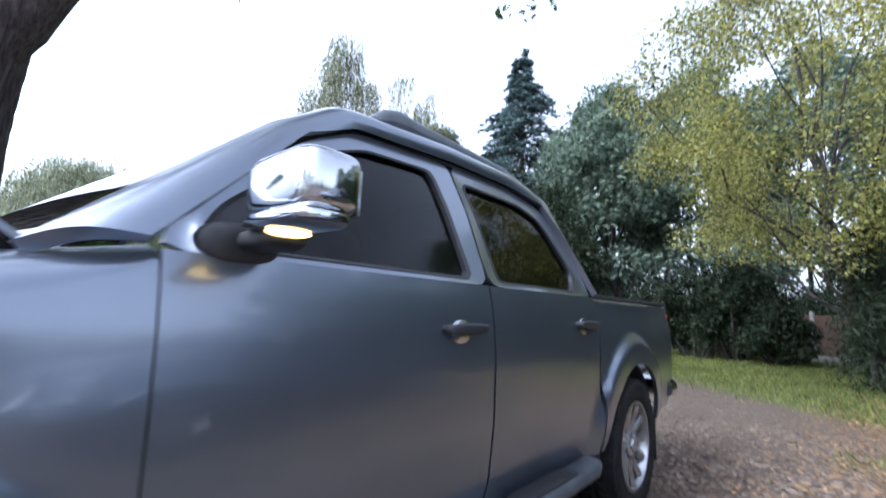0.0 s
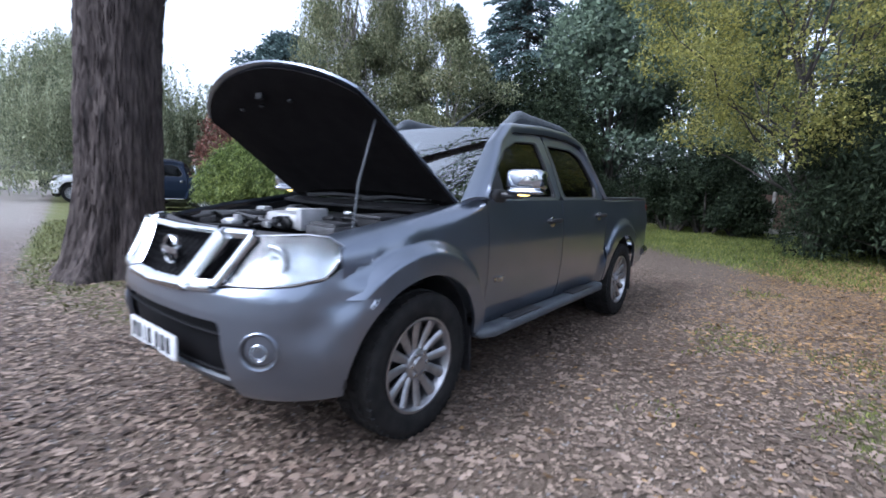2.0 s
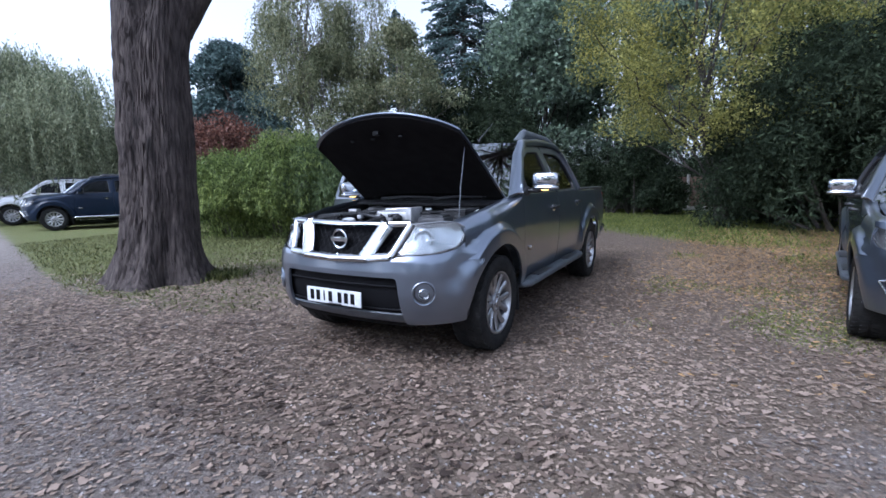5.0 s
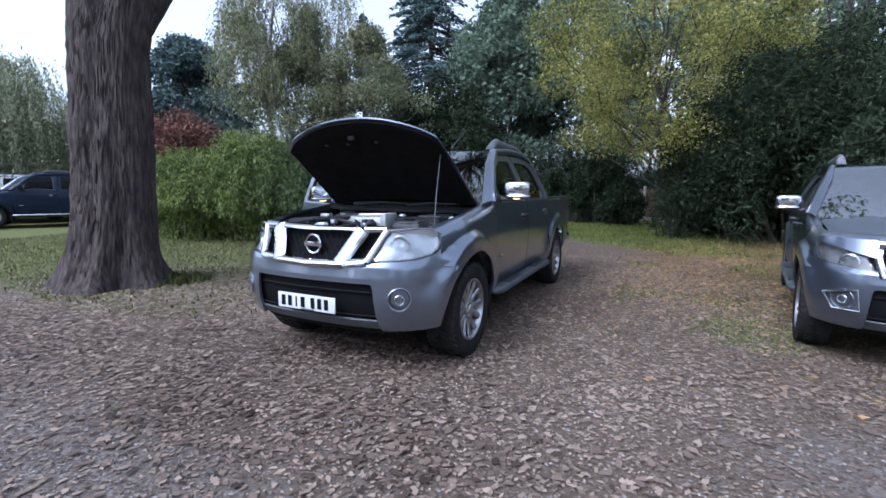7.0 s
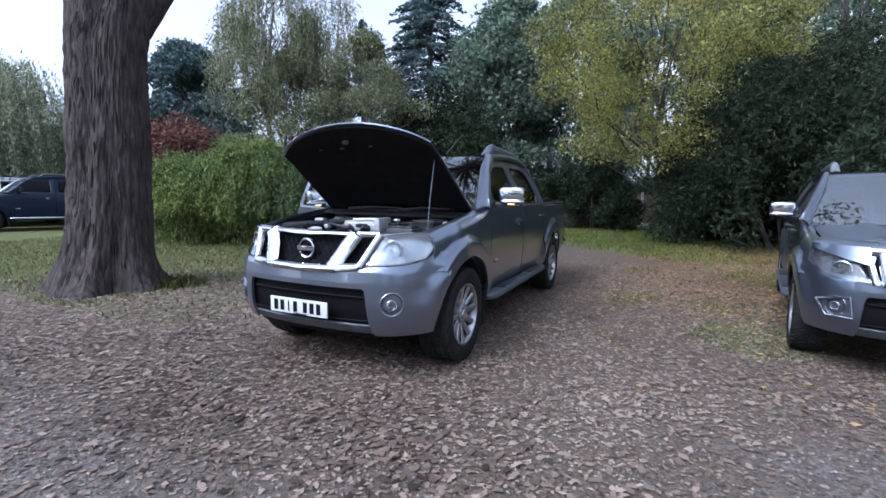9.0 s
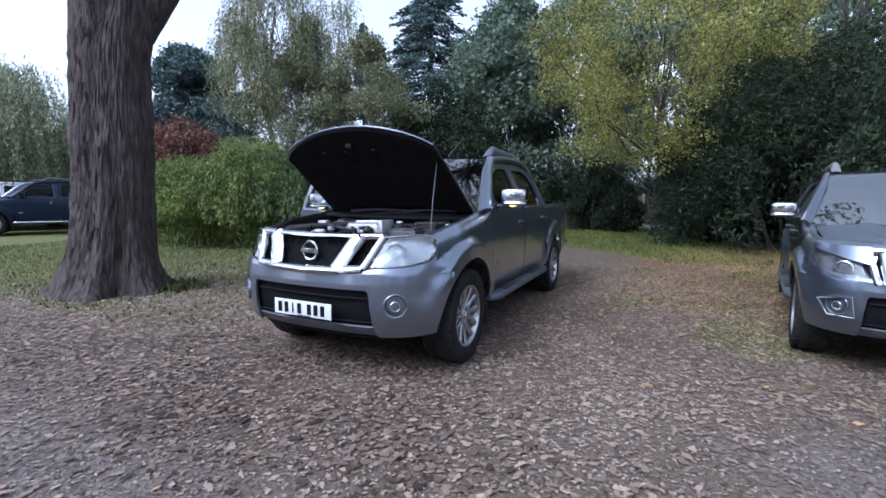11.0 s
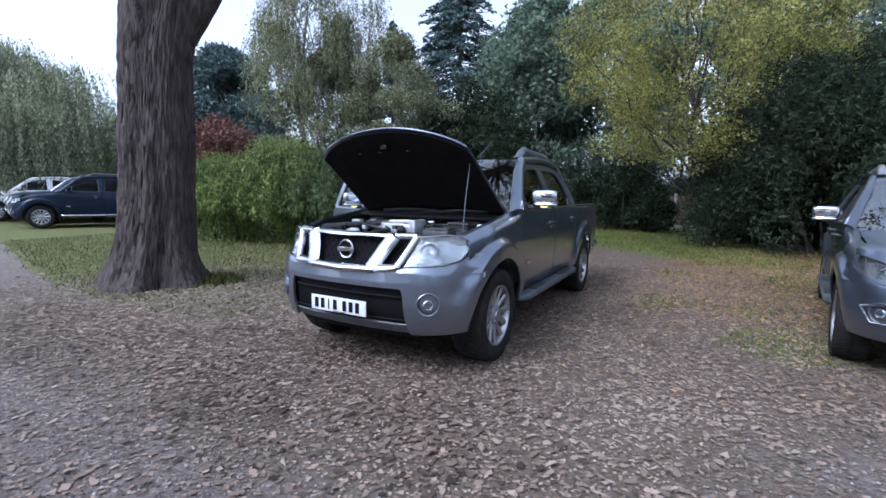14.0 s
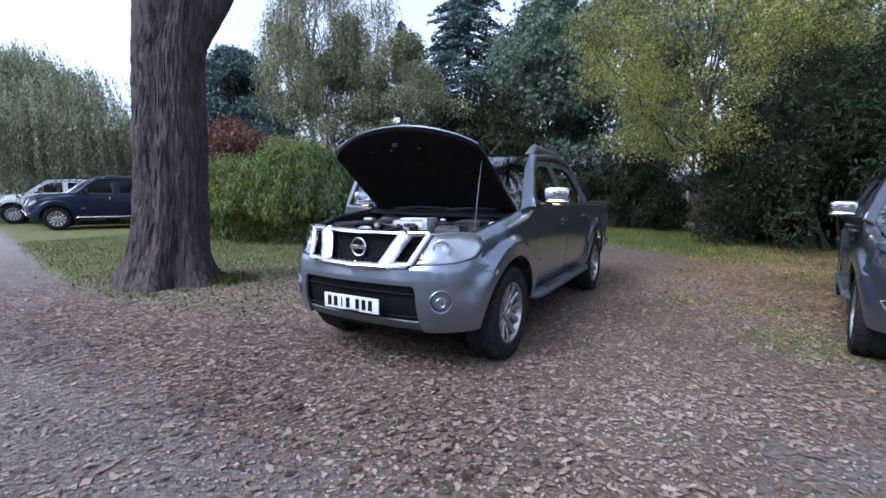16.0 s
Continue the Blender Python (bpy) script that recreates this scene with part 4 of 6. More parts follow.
def wheel(parent, side, y, style):
    """Tyre with tread lugs and an alloy rim with paired spokes."""
    hub = thing("wheel", "", "")
    for k in ("label", "category", "group"):
        if k in hub:
            del hub[k]
    hub.parent = parent
    hub.location = (side * 0.80, y, WHEEL_R)
    R, w = WHEEL_R, 0.128
    rim = 0.245
    bm = bmesh.new()
    prof = [(rim, w * 0.80), (rim + 0.012, w * 0.93), (rim + 0.035, w), (R - 0.055, w * 1.03), (R - 0.025, w * 0.97), (R - 0.012, w * 0.84), (R - 0.008, w * 0.5), (R - 0.008, -w * 0.5),
            (R - 0.012, -w * 0.84), (R - 0.025, -w * 0.97), (R - 0.055, -w * 1.03), (rim + 0.03, -w), (rim, -w * 0.8)]
    lathe(bm, [(r, x * side) for r, x in prof], 64)
    tyre = part("tyre", bm, RUBBER, hub, "black rubber tyre with blocky tread")
    bm = bmesh.new()
    for k in range(44):
        a = 2 * math.pi * k / 44
        for row, (off, wid) in enumerate(((-0.098, 0.044), (-0.036, 0.05), (0.036, 0.05), (0.098, 0.044))):
            turn = Matrix.Rotation(a + (row % 2) * 0.07, 4, "X")
            c = turn @ Vector((off, 0, R - 0.006 - (0.009 if row in (0, 3) else 0)))
            box(bm, c, (wid, 0.041, 0.014), 0, turn @ Matrix.Rotation(0.25 * (1 if row < 2 else -1), 4, "Z"))
    part("tread", bm, RUBBER, tyre, smooth=0)
    bm = bmesh.new()
    x0 = side * w
    lathe(bm, [(rim + 0.004, x0 * 0.86), (rim + 0.006, x0 * 0.94), (rim - 0.006, x0 * 0.95), (rim - 0.016, x0 * 0.86), (rim - 0.022, x0 * 0.3), (rim - 0.03, -x0 * 0.8), (rim, -x0 * 0.84)], 64)
    rim_ob = part("rim", bm, ALLOY, hub, "silver alloy rim")
    bm = bmesh.new()
    lathe(bm, [(0.0, x0 * 0.25), (0.15, x0 * 0.22), (0.216, x0 * 0.1)], 32)
    part("brake_disc", bm, ENGINE_DARK, hub)
    for k in range(6):
        for d in (-1, 1):
            bm = bmesh.new()
            a = 2 * math.pi * k / 6 + 0.3
            f = lambda u, v, a=a, d=d: (
                x0 * (0.70 + 0.16 * u * u - 0.10 * (2 * v - 1) ** 2),
                (lambda r, q: r * math.cos(q))(0.06 + 0.172 * u, a + d * (0.30 - 0.05 * u) + (2 * v - 1) * (0.021 + 0.009 * u) / (0.06 + 0.172 * u)),
                (lambda r, q: r * math.sin(q))(0.06 + 0.172 * u, a + d * (0.30 - 0.05 * u) + (2 * v - 1) * (0.021 + 0.009 * u) / (0.06 + 0.172 * u)))
            sheet(bm, f, 8, 4, -0.03 * side)
            part("spoke", bm, ALLOY, rim_ob)
    bm = bmesh.new()
    lathe(bm, [(0.078, x0 * 0.45), (0.08, x0 * 0.74), (0.07, x0 * 0.80), (0.045, x0 * 0.80), (0.04, x0 * 0.86), (0.036, x0 * 0.89), (0.0, x0 * 0.89)], 28)
    part("hub_cap", bm, ALLOY, rim_ob)
    for k in range(6):
        a = 2 * math.pi * k / 6
        bm = bmesh.new()
        tube(bm, [(x0 * 0.72, 0.058 * math.cos(a), 0.058 * math.sin(a)), (x0 * 0.87, 0.058 * math.cos(a), 0.058 * math.sin(a))], 0.011, 6)
        part("wheel_nut", bm, CHROME, rim_ob)
    return hub


def door(parent, side, front, paint, glass):
    """A cab door: skin, framed window, seal, handle."""
    y0, y1 = (0.612, 1.688) if front else (1.700, 2.672)
    bm = bmesh.new()

    def skin(u, v):
        y = y0 + (y1 - y0) * u
        z0 = 0.445 if front else max(0.445, arch(y, AXLE) + 0.03 if y > AXLE - 0.52 else 0)
        z = z0 + (1.222 - z0) * v
        return side * (flank(y, z) - 0.006 * smooth(0.55, 0.47, z)), y, z
    sheet(bm, skin, 24, 26, -0.03 * side)
    d = part("front_door" if front else "rear_door", bm, paint, parent, "front door standing wide open" if front and side < 0 and style_now["ajar"] else "")
    if front:
        d.matrix_basis = swing(side)
    if front:
        outer = closed_loop([(0.598, 1.222), (0.655, 1.325), (0.99, 1.585), (1.20, 1.69), (1.688, 1.722), (1.688, 1.222)], 72, 0.06)
        inner = closed_loop([(0.66, 1.238), (0.725, 1.335), (1.03, 1.565), (1.23, 1.635), (1.565, 1.655), (1.605, 1.238)], 72, 0.035)
    else:
        outer = closed_loop([(1.700, 1.222), (1.700, 1.722), (2.15, 1.722), (2.42, 1.68), (2.56, 1.50), (2.64, 1.222)], 72, 0.06)
        inner = closed_loop([(1.765, 1.238), (1.745, 1.652), (2.20, 1.652), (2.37, 1.60), (2.53, 1.33), (2.47, 1.238)], 72, 0.035)
    # start both outlines at the lower front corner
    roll = lambda lp, q: lp[min(range(len(lp)), key=lambda i: math.hypot(lp[i][0] - q[0], lp[i][1] - q[1])):] + lp[:min(range(len(lp)), key=lambda i: math.hypot(lp[i][0] - q[0], lp[i][1] - q[1]))]
    outer, inner = roll(outer, (y0, 1.22)), roll(inner, (y0 + 0.08, 1.245))
    bm = bmesh.new()
    window_frame(bm, outer, inner, side)
    part("window_surround", bm, paint, d)
    seal = [(q[0] + (cq[0] - q[0]) * 0.04, q[1] + (cq[1] - q[1]) * 0.04) for q in inner for cq in [((inner[0][0] + inner[36][0]) / 2, 1.42)]]
    bm = bmesh.new()
    window_frame(bm, [(q[0], q[1]) for q in inner], seal, side, 0.03, -0.0005)
    part("window_seal", bm, PLASTIC, d)
    bm = bmesh.new()
    pane(bm, inner, side, 0.022)
    part("window_pane", bm, glass, d).visible_shadow = False
    if front:
        bm = bmesh.new()
        pane(bm, closed_loop([(0.668, 1.243), (0.73, 1.333), (0.87, 1.44), (0.86, 1.243)], 40, 0.02), side, 0.012)
        part("mirror_panel", bm, PLASTIC, d)
    yh, zh = (1.50, 1.062) if front else (2.49, 1.075)
    x = flank(yh, zh)
    bm = bmesh.new()
    blob(bm, (side * (x + 0.032), yh, zh + 0.01), (0.014, 0.105, 0.017), 3.5)
    for e in (-0.085, 0.085):
        tube(bm, [(side * (x - 0.01), yh + e, zh + 0.008), (side * (x + 0.03), yh + e, zh + 0.01)], 0.014, 8)
    part("door_handle", bm, style_now["handle"], d, "dark door handle")
    bm = bmesh.new()
    blob(bm, (side * (x - 0.006), yh, zh - 0.005), (0.012, 0.055, 0.042), 2.4)
    part("handle_recess", bm, CHROME, d)
    if front:
        bm = bmesh.new()
        for k, (a, b) in enumerate(((0.0, 0.022), (0.03, 0.04), (0.055, 0.05))):
            box(bm, (side * (flank(0.72, 0.735) + 0.003), 0.70 + a * 1.4, 0.735 - 0.004 * k), (0.005, 0.028, 0.036), 0.002, Matrix.Rotation(0.5 - 0.4 * k, 4, "X"))
        part("badge", bm, CHROME, d, "small chrome badge")
    return d


def swing(side):
    """How a front door and its mirror stand: shut, or swung open about the hinge."""
    if side > 0 or not style_now["ajar"]:
        return Matrix()
    return Matrix.Translation((-0.90, 0.60, -0.05)) @ Matrix.Rotation(radians(62), 4, "Z") @ Matrix.Translation((0.90, -0.60, 0))


def mirror(parent, side, shell):
    y, z = 0.79, 1.325
    bm = bmesh.new()
    blob(bm, (side * 1.04, y, z + 0.028), (0.120, 0.068, 0.066), 4.5)
    ob = part("wing_mirror", bm, shell, parent, "chrome mirror housing")
    ob.matrix_basis = Matrix.Translation((0.06 if side < 0 and style_now["ajar"] else 0, 0, 0)) @ swing(side)
    bm = bmesh.new()
    blob(bm, (side * 1.045, y - 0.016, z - 0.042), (0.122, 0.066, 0.018), 3.4)
    part("mirror_trim", bm, shell, ob)
    bm = bmesh.new()
    blob(bm, (side * 1.035, y - 0.02, z - 0.062), (0.032, 0.045, 0.008), 2.2)
    part("indicator", bm, AMBER if style_now["lit"] else PLASTIC, ob, "amber side indicator lamp" if style_now["lit"] else "")
    bm = bmesh.new()
    blob(bm, (side * 0.935, y + 0.0, z - 0.068), (0.09, 0.05, 0.022), 3)
    blob(bm, (side * 0.865, y - 0.03, z - 0.075), (0.024, 0.09, 0.045), 2.6)
    part("mirror_arm", bm, PLASTIC, ob)
    bm = bmesh.new()
    box(bm, (side * 1.04, y + 0.066, z + 0.02), (0.19, 0.006, 0.09), 0.002)
    part("mirror_glass", bm, CHROME, ob)


def bonnet(parent, paint, angle):
    """The bonnet, hinged at the foot of the windscreen, raised by an angle in degrees."""
    ca, sa = math.cos(radians(angle)), math.sin(radians(angle))

    def place(s, x, h):
        return x, 0.47 - s * ca - h * sa * (1 if angle > 0 else -1), 1.192 + s * sa + h * ca

    def skin(u, v, lift=0.0, inset=0.0):
        q = 2 * u - 1
        x = q * (0.785 - 0.055 * v - inset)
        end = 1.13 - 0.15 * abs(q) ** 2.3 - 0.010 * abs(q) ** 14 - inset
        s = 0.02 + v * (end - 0.02)
        crown = 0.055 * (1 - q * q) * (0.5 + 0.5 * v) - 0.03 * smooth(0.75, 1.0, v) ** 2 - 0.02 * abs(q) ** 8 - 0.045 * v * smooth(0.5, -1.0, q) + 0.018 * math.exp(-((abs(q) - 0.5) / 0.09) ** 2) * smooth(1, 0.6, v)
        return place(s, x, crown + lift)
    bm = bmesh.new()
    sheet(bm, skin, 40, 30, -0.012)
    hood = part("bonnet", bm, paint, parent, "raised bonnet with a dark lined underside" if angle > 0 else "")
    bm = bmesh.new()
    sheet(bm, lambda u, v: skin(u, v, -0.022 - 0.035 * smooth(0, 0.12, u) * smooth(1, 0.88, u) * smooth(0, 0.1, v) * smooth(1, 0.9, v), 0.007), 40, 30, 0.008)
    lin = part("bonnet_liner", bm, LINING, hood, "black felt lining")
    if angle > 0:
        bm = bmesh.new()
        tube(bm, [place(0.14, x, -0.085) for x in np.linspace(-0.62, 0.62, 9)], 0.016, 8)
        part("weather_strip", bm, PLASTIC, lin)
        bm = bmesh.new()
        box(bm, place(1.03, 0, -0.065), (0.06, 0.03, 0.04), 0.008)
        part("latch", bm, ENGINE_DARK, lin)
        for x in (-0.3, -0.08, 0.2):
            bm = bmesh.new()
            blob(bm, place(0.96 + 0.03 * x, x, -0.062), (0.022, 0.012, 0.01), 2.2)
            part("lining_clip", bm, ENGINE_DARK, lin)
        bm = bmesh.new()
        tube(bm, [(0.72, -0.30, 1.05), (0.718, -0.26, 1.3), place(0.78, 0.69, -0.05)], 0.0045, 8)
        part("prop_rod", bm, STEP_GREY, parent, "thin metal prop rod")
    return hood


def engine_bay(parent):
    """What lies under the raised bonnet."""
    bm = bmesh.new()
    for s in (-1, 1):
        sheet(bm, lambda u, v: (s * (0.745 - 0.10 * v), -0.42 + 0.85 * u, 1.05 + 0.11 * u - 0.42 * v), 8, 6, 0.01 * s)
    sheet(bm, lambda u, v: (-0.72 + 1.44 * u, 0.43, 0.60 + 0.53 * v), 6, 4, -0.02)
    sheet(bm, lambda u, v: (-0.72 + 1.44 * u, -0.66 + 1.1 * v, 0.62), 6, 6, -0.02)
    bay = part("engine_bay", bm, ENGINE_DARK, parent, "dark dusty engine bay")

    def piece(name, mat, *shapes):
        bm = bmesh.new()
        for kind, *a in shapes:
            (box if kind == "box" else blob if kind == "blob" else tube)(bm, *a)
        return part(name, bm, mat, bay)
    piece("slam_panel", PLASTIC, ("tube", [(x, -0.66 + 0.14 * (abs(x) / 0.7) ** 2, 1.035) for x in np.linspace(-0.72, 0.72, 13)], 0.035, 8))
    piece("radiator", ENGINE_GREY, ("box", (0, -0.60, 0.80), (1.1, 0.05, 0.36), 0.01))
    piece("engine_cover", ENGINE_DARK, ("blob", (-0.02, 0.14, 1.04), (0.36, 0.26, 0.06), 4))
    piece("inlet_box", ENGINE_SILVER, ("box", (0.06, -0.17, 1.075), (0.36, 0.15, 0.085), 0.02), ("box", (0.24, -0.17, 1.09), (0.05, 0.18, 0.12), 0.012), ("tube", [(-0.1, -0.1, 1.12), (0.1, -0.1, 1.13), (0.22, -0.08, 1.12)], 0.014, 8))
    piece("inlet_cap", ENGINE_DARK, ("blob", (0.13, -0.26, 1.06), (0.045, 0.02, 0.035), 2.4))
    piece("battery", ENGINE_DARK, ("box", (0.54, 0.10, 1.03), (0.19, 0.26, 0.17), 0.012))
    piece("battery_cover", PLASTIC, ("box", (0.54, 0.10, 1.12), (0.2, 0.27, 0.02), 0.006))
    piece("fuse_box", ENGINE_GREY, ("box", (0.47, -0.22, 1.03), (0.24, 0.16, 0.10), 0.02), ("box", (0.47, -0.22, 1.085), (0.2, 0.12, 0.02), 0.006))
    piece("air_filter", ENGINE_DARK, ("box", (-0.50, -0.20, 1.01), (0.32, 0.36, 0.16), 0.03))
    piece("filter_clip", ENGINE_GREY, ("box", (-0.42, -0.39, 1.06), (0.05, 0.02, 0.04), 0.005))
    piece("expansion_tank", WHITE_PLATE, ("blob", (-0.34, -0.33, 1.04), (0.07, 0.05, 0.025), 3))
    piece("brake_reservoir", ENGINE_GREY, ("blob", (-0.48, 0.24, 1.08), (0.07, 0.09, 0.05), 3))
    piece("filler_cap", ENGINE_GREY, ("blob", (-0.2, -0.2, 1.075), (0.045, 0.045, 0.02), 3))
    piece("washer_cap", WHITE_PLATE, ("blob", (0.67, 0.14, 1.10), (0.03, 0.03, 0.015), 3))
    piece("dipstick", WHITE_PLATE, ("blob", (0.2, 0.12, 1.115), (0.03, 0.02, 0.012), 2.5))
    piece("relay", ENGINE_SILVER, ("box", (-0.56, 0.02, 1.10), (0.10, 0.06, 0.03), 0.008))
    piece("inlet_hose", ENGINE_DARK, ("tube", [(-0.36, -0.1, 1.06), (-0.25, -0.02, 1.09), (-0.12, -0.02, 1.1)], 0.04, 10))
    rng = random.Random(5)
    for k in range(24):
        x, y = rng.uniform(-0.55, 0.55), rng.uniform(-0.42, 0.25)
        p = [(x + rng.uniform(-0.16, 0.16) * i, y + rng.uniform(-0.1, 0.12) * i, 1.05 + rng.uniform(-0.03, 0.055)) for i in range(4)]
        piece("hose", ENGINE_DARK if k % 3 else ENGINE_GREY, ("tube", p, rng.uniform(0.008, 0.02), 7))
    for k in range(9):
        piece("bracket", ENGINE_GREY if k % 3 else ENGINE_SILVER, ("box", (rng.uniform(-0.6, 0.6), rng.uniform(-0.42, 0.25), 1.06 + rng.uniform(0, 0.03)), (rng.uniform(0.03, 0.08), rng.uniform(0.02, 0.06), 0.03), 0.004))


def headlamp(parent, side, style):
    """A clear wrap-round lamp with reflector bowls inside."""
    z0 = [0.856, 0.862, 0.870, 0.898, 0.99]
    z1 = [1.055, 1.066, 1.074, 1.066, 1.03]
    if style["front"] == "modern":
        z0, z1 = [0.795, 0.81, 0.845, 0.90, 0.975], [0.935, 0.965, 1.0, 1.03, 1.045]
    sa, sb = nose_s(0.52, 0.9), nose_sy(-0.46, 1.02)

    def face(u, v, back=0.0):
        k = [0, 0.3, 0.6, 0.85, 1.0]
        a, b = lerp(u, k, z0), lerp(u, k, z1)
        z = a + (b - a) * v
        lean = 0.085 * (v - 0.5)
        s = sa + (sb - sa) * (u * 1.0) + lean * (1 - u)
        x, y, z = nose(min(s, 0.999), z)
        return side * (x - back * (0.2 + 0.9 * u)), y + back * (1 - 0.75 * u), z
    bm = bmesh.new()
    sheet(bm, face, 26, 12, -0.006 * side)
    lens = part("headlamp", bm, GLASS_LENS, parent, "clear headlamp")
    lens.visible_shadow = False
    bm = bmesh.new()
    sheet(bm, lambda u, v: face(u, v, 0.016 + 0.03 * math.sin(math.pi * min(1, max(0, v))) ** 0.6 * math.sin(math.pi * min(1, u)) ** 0.5), 24, 10, -0.004 * side)
    part("reflector", bm, REFLECTOR if style["front"] != "modern" else ENGINE_GREY, lens)
    if style["front"] == "modern":
        brow = bmesh.new()
        top = lambda u: lerp(u, [0, 0.3, 0.6, 0.85, 1.0], z1) + 0.004
        def over(u, v):
            z = top(u) + (1.085 - top(u)) * min(1, v / 0.6)
            x, y, z = nose(min(sa - 0.02 + (sb - sa + 0.02) * u, 0.999), z)
            k = max(0, v - 0.6) / 0.4
            return side * (x - 0.04 * k), y + 0.14 * k, z + 0.035 * math.sin(k * 1.5)
        sheet(brow, over, 24, 12, -0.012 * side)
        part("front_panel", brow, style["paint"], parent)
    for u, r in ((0.36, 0.06),):
        p = Vector(face(u, 0.48, 0.05))
        d = Vector((side * (0.25 + 0.4 * u), -1, 0)).normalized()
        bm = bmesh.new()
        q = d.to_track_quat("X", "Z").to_matrix().to_4x4()
        lathe(bm, [(r * 1.15, 0.0), (r * 1.15, 0.022), (r, 0.026), (r * 0.82, 0.004), (r * 0.3, -0.012), (0.001, -0.014)], 24, Matrix.Translation(p) @ q)
        part("lamp_bowl", bm, REFLECTOR, lens)
        bm = bmesh.new()
        blob(bm, p + d * 0.012, (r * 0.36, r * 0.36, r * 0.36), 2)
        part("bulb", bm, GLASS_LENS, lens)
    bm = bmesh.new()
    for v in (0.0, 1.0):
        tube(bm, [Vector(face(u, v, 0.006)) for u in np.linspace(0, 1, 14)], 0.006, 6)
    tube(bm, [Vector(face(0, v, 0.006)) for v in np.linspace(0, 1, 6)], 0.006, 6)
    part("lamp_rim", bm, CHROME if style["front"] != "modern" else PLASTIC, lens)


def face_strip(pts, width, proud, n=24):
    """A bar on the nose along (x, z) points, of a width, standing proud."""
    xs, zs = [p[0] for p in pts], [p[1] for p in pts]
    t = np.linspace(0, 1, len(pts))

    def f(u, v):
        x, z = lerp(u, t, xs), lerp(u, t, zs)
        e = 0.001
        dx, dz = lerp(min(1, u + e), t, xs) - lerp(max(0, u - e), t, xs), lerp(min(1, u + e), t, zs) - lerp(max(0, u - e), t, zs)
        ln = math.hypot(dx, dz) or 1
        x, z = x - dz / ln * (v - 0.5) * width, z + dx / ln * (v - 0.5) * width
        s = nose_s(abs(x), z)
        px, py, _ = nose(s, z)
        return math.copysign(px, x), py - proud * (1 - (2 * v - 1) ** 4) - 0.004, z
    bm = bmesh.new()
    sheet(bm, f, n, 6, 0.02)
    return bm


def grille(parent, style):
    g = thing("grille", "", "")
    for k in ("label", "category", "group"):
        if k in g:
            del g[k]
    g.parent = parent
    bm = bmesh.new()
    sheet(bm, lambda u, v: (lambda p: (p[0], p[1] + 0.05, p[2]))(nose((2 * u - 1) * nose_s(0.56, 0.9), 0.81 + 0.25 * v)), 30, 6, -0.01)
    part("backing", bm, INK, g)
    if style["front"] == "modern":
        for z in (0.85, 0.89, 0.93, 0.97, 1.01):
            part("slat", face_strip([(-0.38 - 0.3 * (z - 0.82), z), (0, z - 0.01), (0.38 + 0.3 * (z - 0.82), z)], 0.018, 0.01), CHROME, g)
        for s in (-1, 1):
            part("chrome_bar", face_strip([(s * 0.39, 0.80), (s * 0.425, 1.04)], 0.06, 0.02, 12), CHROME, g)
            part("chrome_bar", face_strip([(s * 0.468, 0.80), (s * 0.50, 0.94)], 0.014, 0.01, 12), CHROME, g)
        part("chrome_bar", face_strip([(-0.50, 1.055), (0, 1.05), (0.50, 1.055)], 0.04, 0.02), CHROME, g)
    else:
        # diamond mesh in thin wires
        for lean in (-1, 1):
            bm = bmesh.new()
            for k in range(-20, 21):
                x0 = k * 0.052
                pts = []
                for i in range(7):
                    z = 0.83 + 0.23 * i / 6
                    x = x0 + lean * (z - 0.95) * 0.9
                    if abs(x) < 0.55:
                        p = nose(nose_s(abs(x), z), z)
                        pts.append((math.copysign(p[0], x), p[1] + 0.024 + 0.004 * lean, z))
                if len(pts) > 1:
                    tube(bm, pts, 0.003, 5)
            part("grille_mesh", bm, INK, g, "dark diamond grille mesh")
        for s in (-1, 1):
            part("chrome_bar", face_strip([(s * 0.275, 0.835), (s * 0.325, 0.95), (s * 0.385, 1.06)], 0.092, 0.018, 14), CHROME, g, "broad slanted chrome bar")
            part("chrome_bar", face_strip([(s * 0.468, 0.85), (s * 0.508, 0.95), (s * 0.556, 1.062)], 0.018, 0.008, 12), CHROME, g)
            part("chrome_bar", face_strip([(s * 0.30, 0.836), (s * 0.468, 0.848)], 0.02, 0.008, 8), CHROME, g)
            part("chrome_bar", face_strip([(s * 0.40, 1.064), (s * 0.555, 1.066)], 0.012, 0.007, 8), CHROME, g)
        part("chrome_bar", face_strip([(-0.30, 0.832), (0, 0.825), (0.30, 0.832)], 0.021, 0.014), CHROME, g)
        part("chrome_bar", face_strip([(-0.38, 1.06), (0, 1.056), (0.38, 1.06)], 0.010, 0.010), CHROME, g)
    p = nose(0.0, 0.95)
    bm = bmesh.new()
    m = Matrix.Translation((0, p[1] - 0.006, 0.95)) @ Matrix.Rotation(radians(-90), 4, "Z")
    lathe(bm, [(0.074, -0.012), (0.074, 0.008), (0.068, 0.014), (0.058, 0.010), (0.056, -0.012)], 40, m)
    box(bm, (0, p[1] - 0.014, 0.95), (0.16, 0.016, 0.034), 0.004)
    part("emblem", bm, CHROME, g, "round chrome emblem with a bar")


